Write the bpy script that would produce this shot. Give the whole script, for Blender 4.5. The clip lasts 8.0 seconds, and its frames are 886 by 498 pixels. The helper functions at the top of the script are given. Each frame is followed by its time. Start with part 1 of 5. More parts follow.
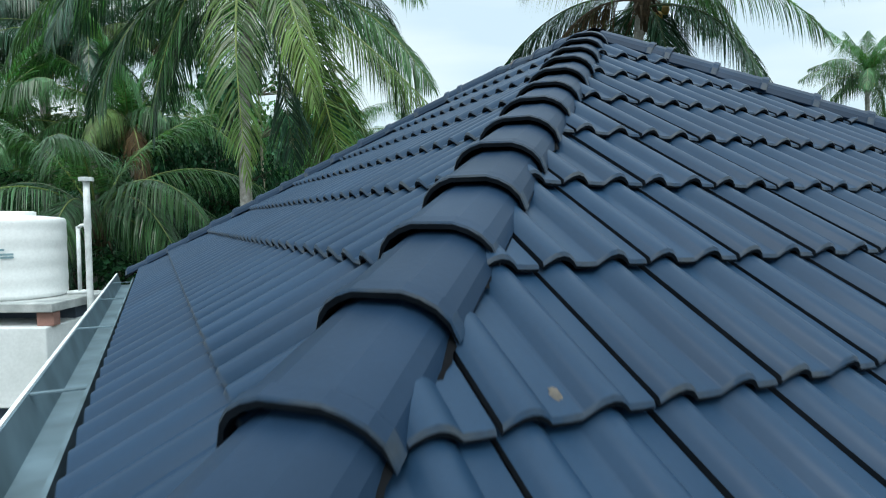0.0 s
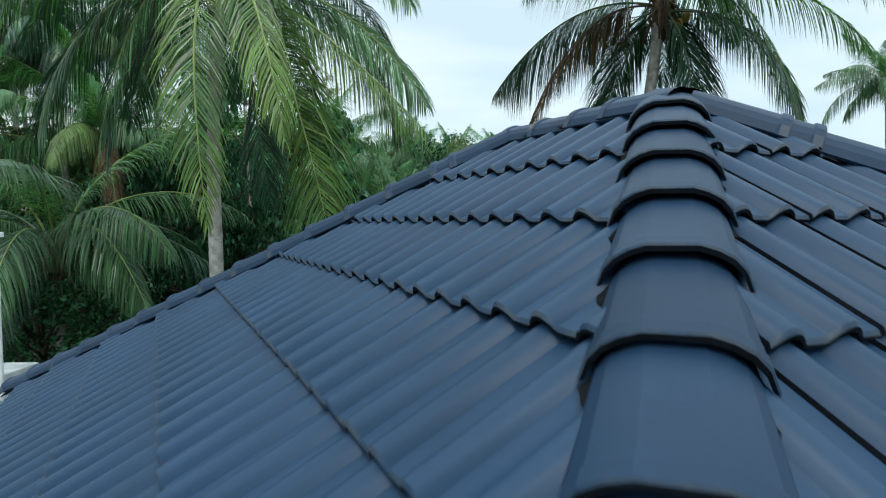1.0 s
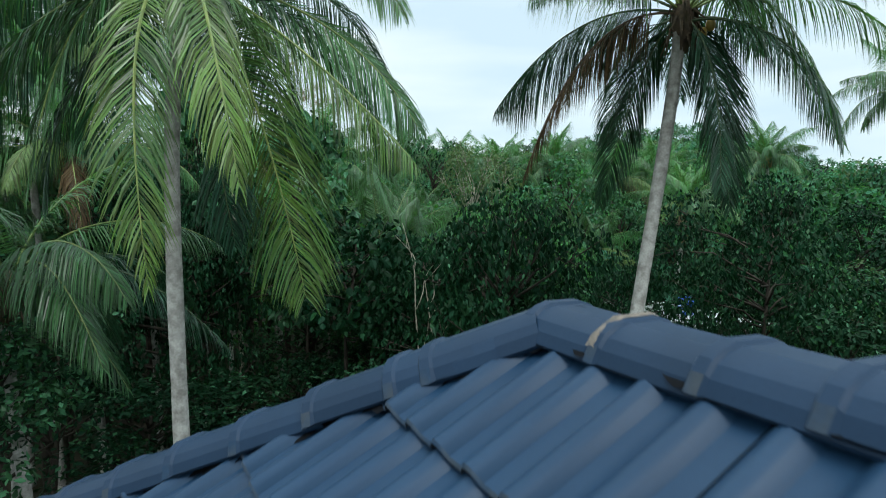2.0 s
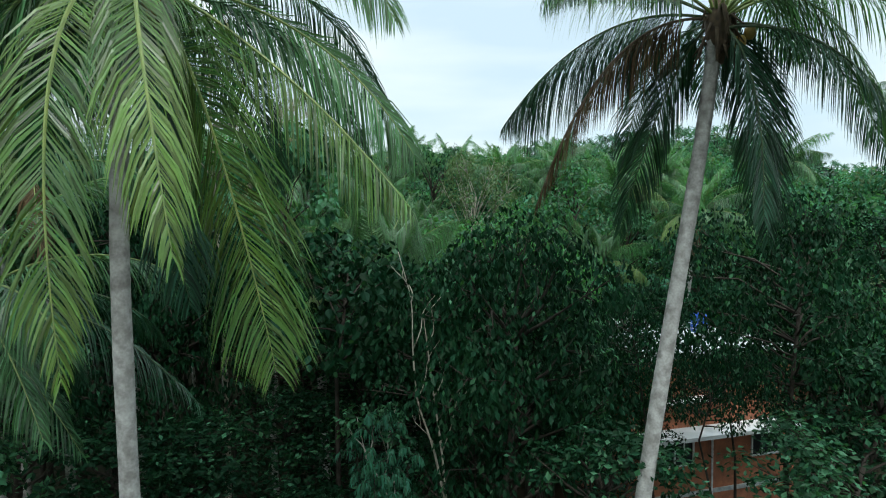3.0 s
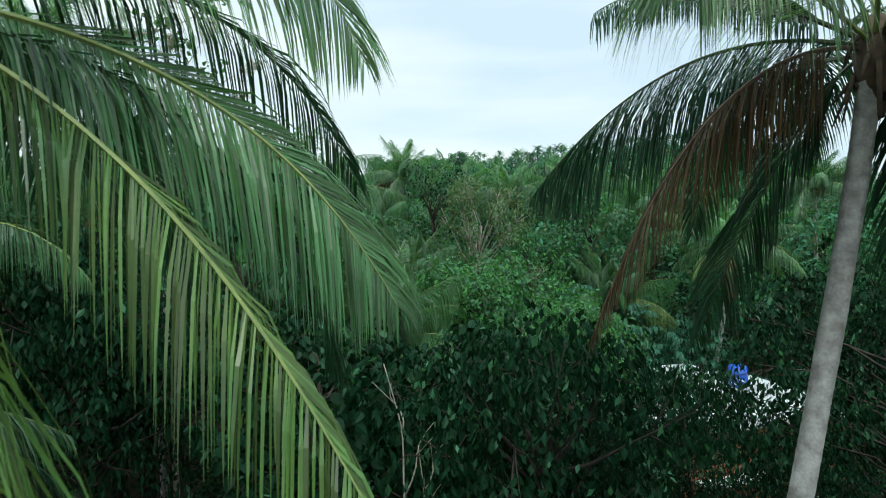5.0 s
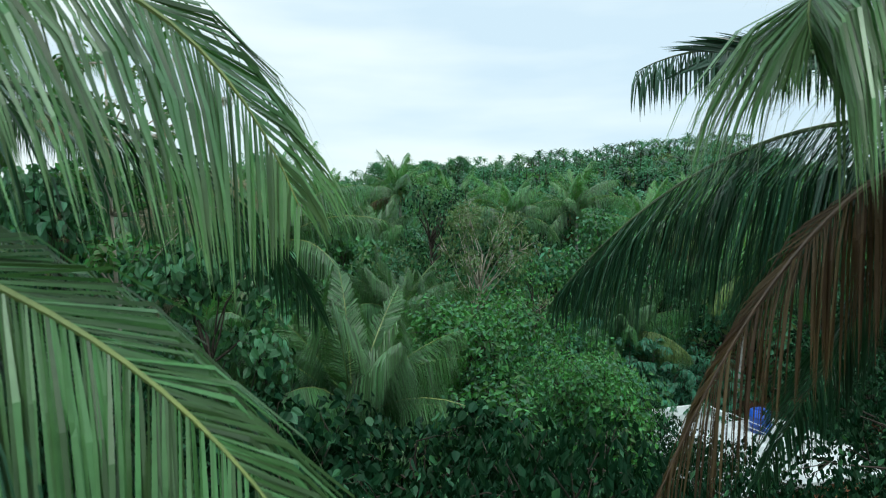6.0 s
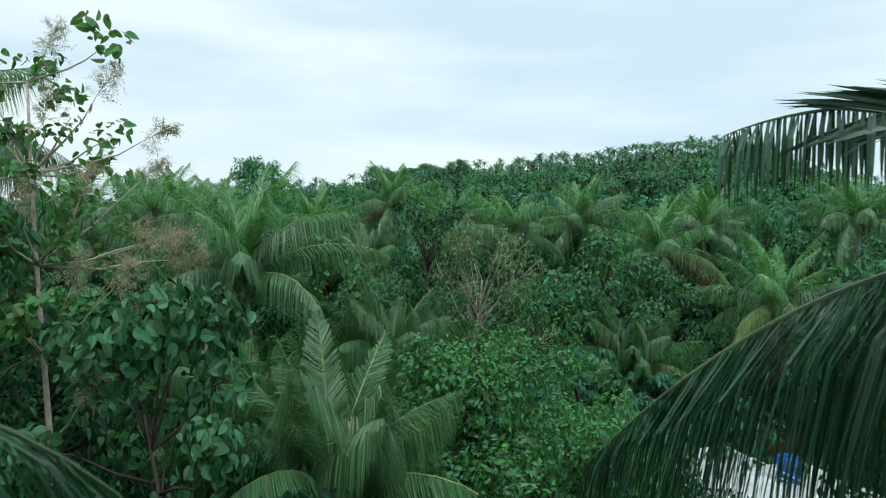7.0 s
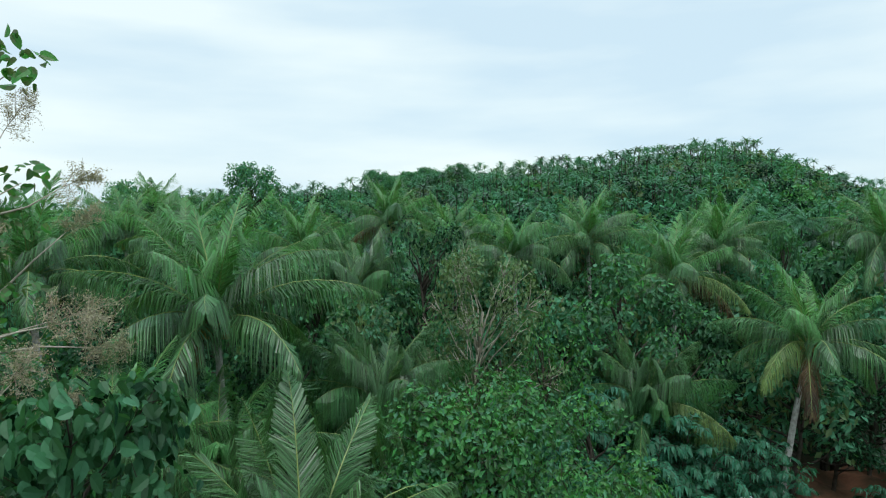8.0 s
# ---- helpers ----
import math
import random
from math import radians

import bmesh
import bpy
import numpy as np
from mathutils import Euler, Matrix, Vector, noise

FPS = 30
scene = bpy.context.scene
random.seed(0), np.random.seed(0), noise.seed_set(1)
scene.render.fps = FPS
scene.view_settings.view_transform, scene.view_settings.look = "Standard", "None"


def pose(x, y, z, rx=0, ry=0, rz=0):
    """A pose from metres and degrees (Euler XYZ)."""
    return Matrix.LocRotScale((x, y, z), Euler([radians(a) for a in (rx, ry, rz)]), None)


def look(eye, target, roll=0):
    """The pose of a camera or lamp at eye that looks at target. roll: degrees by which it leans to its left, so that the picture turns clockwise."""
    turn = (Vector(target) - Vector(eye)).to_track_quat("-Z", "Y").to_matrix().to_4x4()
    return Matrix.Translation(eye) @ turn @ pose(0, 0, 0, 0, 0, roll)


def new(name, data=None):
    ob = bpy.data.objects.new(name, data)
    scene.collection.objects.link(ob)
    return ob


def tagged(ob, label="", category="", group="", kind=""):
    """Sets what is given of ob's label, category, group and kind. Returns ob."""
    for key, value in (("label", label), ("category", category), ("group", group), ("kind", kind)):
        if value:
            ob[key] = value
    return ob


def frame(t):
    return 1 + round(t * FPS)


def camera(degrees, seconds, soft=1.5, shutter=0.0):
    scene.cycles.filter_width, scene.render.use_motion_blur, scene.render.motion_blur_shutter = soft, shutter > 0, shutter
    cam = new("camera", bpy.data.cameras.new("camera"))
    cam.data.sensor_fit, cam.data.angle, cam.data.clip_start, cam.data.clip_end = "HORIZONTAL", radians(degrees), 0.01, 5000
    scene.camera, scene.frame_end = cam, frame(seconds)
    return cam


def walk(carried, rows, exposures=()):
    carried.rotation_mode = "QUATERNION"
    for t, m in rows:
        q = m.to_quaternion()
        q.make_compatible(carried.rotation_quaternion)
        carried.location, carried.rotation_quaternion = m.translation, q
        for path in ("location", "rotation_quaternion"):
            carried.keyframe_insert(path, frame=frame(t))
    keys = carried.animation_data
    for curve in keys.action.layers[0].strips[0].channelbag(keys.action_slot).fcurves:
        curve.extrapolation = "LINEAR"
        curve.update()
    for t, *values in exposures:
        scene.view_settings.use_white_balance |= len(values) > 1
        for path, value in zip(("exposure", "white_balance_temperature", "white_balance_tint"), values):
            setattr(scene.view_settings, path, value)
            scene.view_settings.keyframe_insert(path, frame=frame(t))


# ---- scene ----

# ================= camera and its walk =================
PITCH, ROLL, YAW = -2.66, 0.48, -25.25
PATH = [
    (0.0, pose(-0.124, -0.759, 0.326, 90 + PITCH, ROLL, YAW)),
    (0.3, pose(0.100, -0.327, 0.528, 90 + PITCH, ROLL, YAW)),
    (0.6, pose(0.335, 0.111, 0.755, 90 + PITCH, ROLL, YAW)),
    (0.9, pose(0.575, 0.541, 0.973, 90 + PITCH, ROLL, YAW)),
    (1.2, pose(0.811, 0.963, 1.184, 90 + PITCH, ROLL, YAW)),
    (1.5, pose(1.047, 1.391, 1.387, 90 + PITCH, ROLL, YAW)),
    (1.7, pose(1.202, 1.663, 1.528, 90 + PITCH, ROLL, YAW)),
    (2.8, pose(2.026, 3.355, 2.333, 90 + PITCH, ROLL, YAW)),
    (3.0, pose(2.163, 3.658, 2.443, 90 + PITCH, ROLL, YAW)),
    (3.5, pose(2.505, 4.490, 2.809, 90 + PITCH, ROLL, YAW)),
    (4.0, pose(2.933, 5.465, 3.222, 90 + PITCH, ROLL, YAW)),
    (4.5, pose(3.430, 6.504, 3.642, 90 + PITCH, ROLL, YAW)),
    (4.7, pose(3.639, 6.928, 3.822, 90 + PITCH, ROLL, YAW)),
    (5.8, pose(4.735, 9.039, 5.306, 90 + PITCH, ROLL, YAW)),
    (6.0, pose(4.953, 9.467, 5.536, 90 + PITCH, ROLL, YAW)),
    (6.5, pose(5.567, 10.556, 6.049, 90 + PITCH, ROLL, YAW)),
    (7.0, pose(6.198, 11.666, 6.568, 90 + PITCH, ROLL, YAW)),
    (7.5, pose(6.798, 12.765, 7.097, 90 + PITCH, ROLL, YAW)),
    (8.0, pose(7.377, 13.848, 7.639, 90 + PITCH, ROLL, YAW)),
]
cam = camera(72.1, 8.0, soft=1.1, shutter=0.15)
walk(cam, PATH, exposures=((0.0, 0.26, 6350, 4), (5.0, 0.25, 6350, 4), (8.0, 0.16, 6350, 4)))

# the plan's second set of axes: r to the right of the flight line, f along it
LINE = radians(-25.26)
CY, SY = math.cos(LINE), math.sin(LINE)


def at(r, f, z=0.0):
    return Vector((-0.13 + r * CY - f * SY, -0.746 + r * SY + f * CY, z))


# ================= sky and sun =================
SUN_EL, SUN_AZ = 58, 200
world = bpy.data.worlds.new("overcast_sky")
scene.world = world
world.use_nodes = True
wn, wl = world.node_tree.nodes, world.node_tree.links
wn.clear()
w_out = wn.new("ShaderNodeOutputWorld")
w_bg = wn.new("ShaderNodeBackground")
w_sky = wn.new("ShaderNodeTexSky")
w_sky.sky_type, w_sky.sun_disc = "NISHITA", False
w_sky.sun_elevation, w_sky.sun_rotation = radians(SUN_EL), radians(SUN_AZ)
w_sky.air_density, w_sky.dust_density = 1.0, 2.0
w_gain = wn.new("ShaderNodeMix")
w_gain.data_type, w_gain.blend_type = "RGBA", "MULTIPLY"
w_gain.inputs["Factor"].default_value = 1.0
w_gain.inputs["B"].default_value = (0.09, 0.09, 0.09, 1)
w_tc = wn.new("ShaderNodeTexCoord")
w_map = wn.new("ShaderNodeMapping")
w_map.inputs["Scale"].default_value = (1.0, 1.0, 5.0)
w_noise = wn.new("ShaderNodeTexNoise")
w_noise.inputs["Scale"].default_value, w_noise.inputs["Detail"].default_value = 1.9, 5.0
w_noise.inputs["Roughness"].default_value = 0.45
w_ramp = wn.new("ShaderNodeValToRGB")
w_ramp.color_ramp.elements[0].position, w_ramp.color_ramp.elements[0].color = 0.37, (0.65, 0.79, 0.905, 1)
w_ramp.color_ramp.elements[1].position, w_ramp.color_ramp.elements[1].color = 0.62, (0.88, 0.96, 0.98, 1)
w_mix = wn.new("ShaderNodeMix")
w_mix.data_type = "RGBA"
w_mix.inputs["Factor"].default_value = 0.88
wl.new(w_tc.outputs["Generated"], w_map.inputs["Vector"])
wl.new(w_map.outputs["Vector"], w_noise.inputs["Vector"])
wl.new(w_noise.outputs["Fac"], w_ramp.inputs["Fac"])
wl.new(w_sky.outputs["Color"], w_gain.inputs["A"])
wl.new(w_gain.outputs["Result"], w_mix.inputs["A"])
wl.new(w_ramp.outputs["Color"], w_mix.inputs["B"])
wl.new(w_mix.outputs["Result"], w_bg.inputs["Color"])
# an overcast sky is about twice as bright overhead as it is low down
w_sep = wn.new("ShaderNodeSeparateXYZ")
w_up = wn.new("ShaderNodeMapRange")
w_up.interpolation_type = "SMOOTHSTEP"
w_up.inputs["From Min"].default_value, w_up.inputs["From Max"].default_value = 0.30, 0.95
w_up.inputs["To Min"].default_value, w_up.inputs["To Max"].default_value = 1.0, 2.1
wl.new(w_tc.outputs["Generated"], w_sep.inputs["Vector"])
wl.new(w_sep.outputs["Z"], w_up.inputs["Value"])
wl.new(w_up.outputs["Result"], w_bg.inputs["Strength"])
wl.new(w_bg.outputs["Background"], w_out.inputs["Surface"])

sun = new("sun", bpy.data.lights.new("sun", "SUN"))
sun.data.energy, sun.data.angle, sun.data.color = 1.4, radians(16), (1.0, 0.99, 0.975)
az, el = radians(SUN_AZ), radians(SUN_EL)
sun.matrix_world = look(Vector((math.sin(az) * math.cos(el), math.cos(az) * math.cos(el), math.sin(el))) * 60, (0, 0, 0))


# ================= materials =================
def material(name, colour, rough=0.6, metal=0.0, colour2=None, scale=6.0, fine=60.0, fine_amt=0.12, bump=0.0, bump_scale=None,
             island=0.0, obj_random=0.0, translucent=0.0, tcolour=None, spec=0.5, detail=5.0, rough_var=0.0):
    """A procedural surface: two scales of colour variation, optional relief, optional variation from piece to piece."""
    m = bpy.data.materials.new(name)
    m.use_nodes = True
    n, l = m.node_tree.nodes, m.node_tree.links
    bsdf = n["Principled BSDF"]
    out = n["Material Output"]
    geo = n.new("ShaderNodeNewGeometry")
    tc = n.new("ShaderNodeTexCoord")
    c2 = colour2 or tuple(c * 0.72 for c in colour)
    n1 = n.new("ShaderNodeTexNoise")
    n1.inputs["Scale"].default_value, n1.inputs["Detail"].default_value = scale, detail
    n2 = n.new("ShaderNodeTexNoise")
    n2.inputs["Scale"].default_value, n2.inputs["Detail"].default_value = fine, 3.0
    l.new(geo.outputs["Position"], n1.inputs["Vector"])
    l.new(geo.outputs["Position"], n2.inputs["Vector"])
    ramp = n.new("ShaderNodeMapRange")
    ramp.inputs["From Min"].default_value, ramp.inputs["From Max"].default_value = 0.35, 0.65
    l.new(n1.outputs["Fac"], ramp.inputs["Value"])
    mix = n.new("ShaderNodeMix")
    mix.data_type = "RGBA"
    mix.inputs["A"].default_value, mix.inputs["B"].default_value = (*colour, 1), (*c2, 1)
    l.new(ramp.outputs["Result"], mix.inputs["Factor"])
    val = n.new("ShaderNodeMath")
    val.operation = "MULTIPLY_ADD"
    val.inputs[1].default_value, val.inputs[2].default_value = 2 * fine_amt, 1 - fine_amt
    l.new(n2.outputs["Fac"], val.inputs[0])
    hsv = n.new("ShaderNodeHueSaturation")
    l.new(mix.outputs["Result"], hsv.inputs["Color"])
    last = val
    if island or obj_random:
        src = geo.outputs["Random Per Island"]
        amt = island
        if obj_random:
            info = n.new("ShaderNodeObjectInfo")
            src, amt = info.outputs["Random"], obj_random
        rnd = n.new("ShaderNodeMath")
        rnd.operation = "MULTIPLY_ADD"
        rnd.inputs[1].default_value, rnd.inputs[2].default_value = 2 * amt, 1 - amt
        l.new(src, rnd.inputs[0])
        mul = n.new("ShaderNodeMath")
        mul.operation = "MULTIPLY"
        l.new(rnd.outputs[0], mul.inputs[0])
        l.new(val.outputs[0], mul.inputs[1])
        last = mul
        if island:
            hue = n.new("ShaderNodeMath")
            hue.operation = "MULTIPLY_ADD"
            hue.inputs[1].default_value, hue.inputs[2].default_value = 0.036, 0.482
            l.new(src, hue.inputs[0])
            l.new(hue.outputs[0], hsv.inputs["Hue"])
    l.new(last.outputs[0], hsv.inputs["Value"])
    l.new(hsv.outputs["Color"], bsdf.inputs["Base Color"])
    bsdf.inputs["Roughness"].default_value, bsdf.inputs["Metallic"].default_value = rough, metal
    bsdf.inputs["Specular IOR Level"].default_value = spec
    if rough_var:
        rv = n.new("ShaderNodeMapRange")
        rv.inputs["To Min"].default_value, rv.inputs["To Max"].default_value = rough - rough_var, rough + rough_var
        l.new(n1.outputs["Fac"], rv.inputs["Value"])
        l.new(rv.outputs["Result"], bsdf.inputs["Roughness"])
    if bump:
        nb = n.new("ShaderNodeTexNoise")
        nb.inputs["Scale"].default_value, nb.inputs["Detail"].default_value = bump_scale or fine, 4.0
        l.new(geo.outputs["Position"], nb.inputs["Vector"])
        b = n.new("ShaderNodeBump")
        b.inputs["Strength"].default_value, b.inputs["Distance"].default_value = 0.6, bump
        l.new(nb.outputs["Fac"], b.inputs["Height"])
        l.new(b.outputs["Normal"], bsdf.inputs["Normal"])
    if translucent:
        tr = n.new("ShaderNodeBsdfTranslucent")
        th = n.new("ShaderNodeMix")
        th.data_type, th.blend_type = "RGBA", "MULTIPLY"
        th.inputs["Factor"].default_value = 1.0
        th.inputs["B"].default_value = (*(tcolour or (1.3, 1.35, 0.6)), 1)
        l.new(hsv.outputs["Color"], th.inputs["A"])
        l.new(th.outputs["Result"], tr.inputs["Color"])
        ms = n.new("ShaderNodeMixShader")
        ms.inputs["Fac"].default_value = translucent
        l.new(bsdf.outputs["BSDF"], ms.inputs[1])
        l.new(tr.outputs["BSDF"], ms.inputs[2])
        l.new(ms.outputs["Shader"], out.inputs["Surface"])
    return m


M_TILE = material("slate_blue_glazed_concrete", (0.0128, 0.0385, 0.0800), 0.48, colour2=(0.0104, 0.0320, 0.0680), scale=2.2, fine=90, fine_amt=0.10,
                  bump=0.0002, bump_scale=140, obj_random=0.07, spec=0.24, rough_var=0.07)
# tile fronts and ends: shade under the rolls is put into this near-black
M_NOSE = material("tile_nose_shade_dark", (0.004, 0.007, 0.011), 0.85, colour2=(0.013, 0.016, 0.021), scale=4.0, fine=70, fine_amt=0.3, bump=0.001, spec=0.08)
M_WORN = material("tile_edge_with_pale_wear", (0.0125, 0.0360, 0.0740), 0.5, colour2=(0.042, 0.054, 0.068), scale=13, fine=80, fine_amt=0.3, bump=0.001, spec=0.3)
M_CAP = material("slate_blue_ridge_concrete", (0.0122, 0.0318, 0.0665), 0.52, colour2=(0.0098, 0.0258, 0.0535), scale=3.0, fine=90, fine_amt=0.10,
                 bump=0.0006, bump_scale=120, obj_random=0.10, spec=0.20, rough_var=0.08)
# ridge tile lips and hollows: the shadow there is put into the colour
M_LIP = material("ridge_lip_shadow_dark", (0.007, 0.010, 0.014), 0.85, colour2=(0.012, 0.016, 0.022), scale=9, fine=70, fine_amt=0.3, bump=0.001, spec=0.08)
M_MORTAR = material("dark_mortar_and_gap_shade", (0.0075, 0.0085, 0.0105), 0.9, fine=80, bump=0.004, spec=0.08)
M_PATCH = material("pale_brown_mortar", (0.22, 0.18, 0.14), 0.9, colour2=(0.09, 0.08, 0.07), scale=26, fine=80, bump=0.004)
M_GUTTER = material("weathered_zinc_gutter", (0.16, 0.235, 0.28), 0.5, metal=0.2, colour2=(0.085, 0.13, 0.155), scale=5.0, fine=40, bump=0.0008)
M_WHITE = material("white_plaster_paint", (0.78, 0.80, 0.80), 0.8, colour2=(0.60, 0.63, 0.62), scale=1.3, fine=25, bump=0.002)
M_TANK = material("white_moulded_plastic", (0.88, 0.89, 0.88), 0.4, colour2=(0.82, 0.84, 0.83), scale=2.0, fine=30)
M_PRINT = material("faded_blue_print", (0.25, 0.38, 0.42), 0.6)
M_PVC = material("white_pvc_pipe", (0.74, 0.77, 0.77), 0.4)
M_ROOFSLAB = material("stained_white_roof_screed", (0.52, 0.55, 0.54), 0.85, colour2=(0.22, 0.24, 0.23), scale=0.9, fine=14, fine_amt=0.2, bump=0.004)
M_SLAB = material("stained_concrete_slab", (0.48, 0.50, 0.49), 0.85, colour2=(0.26, 0.28, 0.28), scale=4, fine=40, bump=0.003)
M_BRICK = material("red_laterite_brick", (0.27, 0.145, 0.115), 0.85, colour2=(0.20, 0.11, 0.09), scale=3, fine=50, bump=0.004, obj_random=0.18)
M_DARKWALL = material("dark_wall_paint_and_shade", (0.05, 0.075, 0.11), 0.7, scale=2)
M_DARK = material("dark_unlit_glazing", (0.02, 0.025, 0.03), 0.15)
M_BLUE = material("blue_moulded_plastic", (0.02, 0.10, 0.48), 0.35, colour2=(0.02, 0.08, 0.38))
M_BRICKWALL = material("red_brick_courses", (0.40, 0.15, 0.075), 0.9, colour2=(0.25, 0.10, 0.055), scale=2.2, fine=12, fine_amt=0.3, bump=0.01)
M_SOIL = material("leaf_littered_red_soil", (0.034, 0.027, 0.017), 0.95, colour2=(0.013, 0.020, 0.009), scale=0.4, fine=8, fine_amt=0.3, bump=0.03, spec=0.12)
M_EARTH = material("bare_red_earth", (0.15, 0.070, 0.042), 0.95, colour2=(0.045, 0.034, 0.020), scale=0.8, fine=9, fine_amt=0.2, bump=0.02, spec=0.12)
M_BARK = material("grey_ringed_palm_bark", (0.44, 0.43, 0.40), 0.9, colour2=(0.23, 0.22, 0.20), scale=5.5, fine=26, fine_amt=0.34, bump=0.012, spec=0.12)
M_WOOD = material("brown_tree_bark", (0.062, 0.052, 0.042), 0.9, colour2=(0.032, 0.028, 0.022), scale=4, fine=30, bump=0.01, spec=0.12)
M_PALE = material("pale_dry_twig_bark", (0.42, 0.38, 0.30), 0.8, colour2=(0.28, 0.25, 0.20), scale=6)
M_RACHIS = material("yellow_green_midrib", (0.22, 0.27, 0.07), 0.55, colour2=(0.13, 0.19, 0.055), scale=3)
# midrib of the darker fronds, shade put into its green
M_RACHIS_SHADE = material("midrib_shade_green", (0.070, 0.105, 0.040), 0.6, colour2=(0.042, 0.070, 0.030), scale=3)
M_RACHIS_DRY = material("brown_dry_midrib", (0.14, 0.085, 0.05), 0.7, colour2=(0.08, 0.055, 0.035), scale=5)
M_NUT = material("yellow_orange_coconut_husk", (0.36, 0.22, 0.035), 0.5, colour2=(0.22, 0.17, 0.04), scale=5)
M_FIBRE = material("brown_leaf_sheath_fibre", (0.11, 0.075, 0.045), 0.95, colour2=(0.06, 0.045, 0.03), scale=9, fine=60, fine_amt=0.3, bump=0.01)


def leaf_material(name, colour, colour2=None, island=0.35, tr=0.36, rough=0.48, scale=0.6, spec=0.22):
    return material(name, colour, rough, colour2=colour2, scale=scale, fine=14, fine_amt=0.2, island=island, translucent=tr, spec=spec)


M_FROND = leaf_material("coconut_leaflet_green", (0.078, 0.178, 0.062), (0.044, 0.114, 0.046), spec=0.48, rough=0.34, island=0.6, tr=0.32)
M_FROND_N = leaf_material("coconut_leaflet_young_green", (0.102, 0.252, 0.078), (0.058, 0.170, 0.056), spec=0.42, rough=0.36, island=0.5)
M_FROND_S = leaf_material("coconut_leaflet_low_green", (0.070, 0.185, 0.056), (0.038, 0.118, 0.040), spec=0.32, rough=0.4, island=0.55)
M_FROND_T = leaf_material("coconut_leaflet_ageing_yellow", (0.135, 0.205, 0.062), (0.085, 0.140, 0.048), spec=0.3, rough=0.45, island=0.5)
M_FROND_Y = leaf_material("coconut_leaflet_yellow_green", (0.142, 0.222, 0.050), (0.060, 0.130, 0.040), spec=0.48, rough=0.34, island=0.6, tr=0.34)
# glossy leaflet whose paler base colour carries the sheen of the sky
M_FROND_P = leaf_material("coconut_leaflet_sky_sheen_green", (0.135, 0.255, 0.098), (0.082, 0.178, 0.074), spec=0.6, rough=0.34, island=0.5, tr=0.36)
# darker copy of the leaflet green: crown shade is put into the colour
M_FROND_D = leaf_material("coconut_leaflet_shade_green", (0.028, 0.086, 0.043), (0.017, 0.056, 0.030), tr=0.22, spec=0.48, rough=0.34, island=0.6)
M_FROND_B = leaf_material("coconut_leaflet_dry_brown", (0.105, 0.066, 0.030), (0.046, 0.034, 0.021), tr=0.25, rough=0.7)
M_LEAF = leaf_material("broad_leaf_green", (0.056, 0.170, 0.076), (0.034, 0.110, 0.052), island=0.5, spec=0.32)
# deep green leaf with the grove's heavy shade put into its colour
M_LEAF_D = leaf_material("broad_leaf_deep_green_and_shade", (0.0095, 0.042, 0.016), (0.0060, 0.027, 0.011), tr=0.08, spec=0.09)
M_LEAF_B = leaf_material("broad_leaf_bright_green", (0.074, 0.222, 0.056), (0.044, 0.150, 0.044), island=0.5, spec=0.30)
M_LEAF_G = leaf_material("broad_leaf_grey_olive", (0.118, 0.178, 0.080), (0.080, 0.138, 0.062))
# distance haze is put into the bluer base colours of M_HILL and M_HILL_P
M_HILL = leaf_material("hill_leaf_haze_green", (0.064, 0.205, 0.106), (0.040, 0.138, 0.074), island=0.5)
M_HILL_B = leaf_material("hill_leaf_fresh_green", (0.075, 0.230, 0.070), (0.050, 0.170, 0.056))
M_HILL_P = leaf_material("hill_palm_haze_green", (0.070, 0.196, 0.108), (0.044, 0.136, 0.080))
M_LEAF_C = leaf_material("compound_leaf_blue_green", (0.036, 0.150, 0.082), (0.026, 0.112, 0.062), spec=0.30)
M_LEAF_P = leaf_material("young_leaf_pink_brown", (0.36, 0.31, 0.25), (0.26, 0.25, 0.18), rough=0.8)


# ================= mesh helpers =================
def mesh_of(name, verts, polys, mats, smooth=False):
    """A mesh from an (n, 3) array and a list of (index array, material number)."""
    me = bpy.data.meshes.new(name)
    verts = np.asarray(verts, np.float32).reshape(-1, 3)
    me.vertices.add(len(verts))
    me.vertices.foreach_set("co", verts.ravel())
    loops, starts, mi, at_loop = [], [], [], 0
    for idx, m in polys:
        idx = np.asarray(idx, np.int32)
        if not len(idx):
            continue
        k = idx.shape[1]
        loops.append(idx.ravel())
        starts.append(at_loop + k * np.arange(len(idx)))
        mi.append(np.full(len(idx), m, np.int32))
        at_loop += idx.size
    loops, starts, mi = np.concatenate(loops), np.concatenate(starts), np.concatenate(mi)
    me.loops.add(len(loops))
    me.loops.foreach_set("vertex_index", loops.astype(np.int32))
    me.polygons.add(len(starts))
    me.polygons.foreach_set("loop_start", starts.astype(np.int32))
    for m in mats:
        me.materials.append(m)
    me.polygons.foreach_set("material_index", mi)
    me.polygons.foreach_set("use_smooth", np.full(len(starts), smooth, bool))
    me.update(calc_edges=True)
    me.validate()
    return me


class Soup:
    """Collects pieces of a mesh."""

    def __init__(self):
        self.v, self.p, self.n = [], [], 0

    def add(self, verts, *polys):
        verts = np.asarray(verts, float).reshape(-1, 3)
        for idx, m in polys:
            self.p.append((np.asarray(idx, np.int64) + self.n, m))
        self.v.append(verts)
        self.n += len(verts)

    def mesh(self, name, mats, smooth=False):
        by = {}
        for idx, m in self.p:
            by.setdefault((idx.shape[1], m), []).append(idx)
        return mesh_of(name, np.concatenate(self.v), [(np.concatenate(v), k[1]) for k, v in by.items()], mats, smooth)


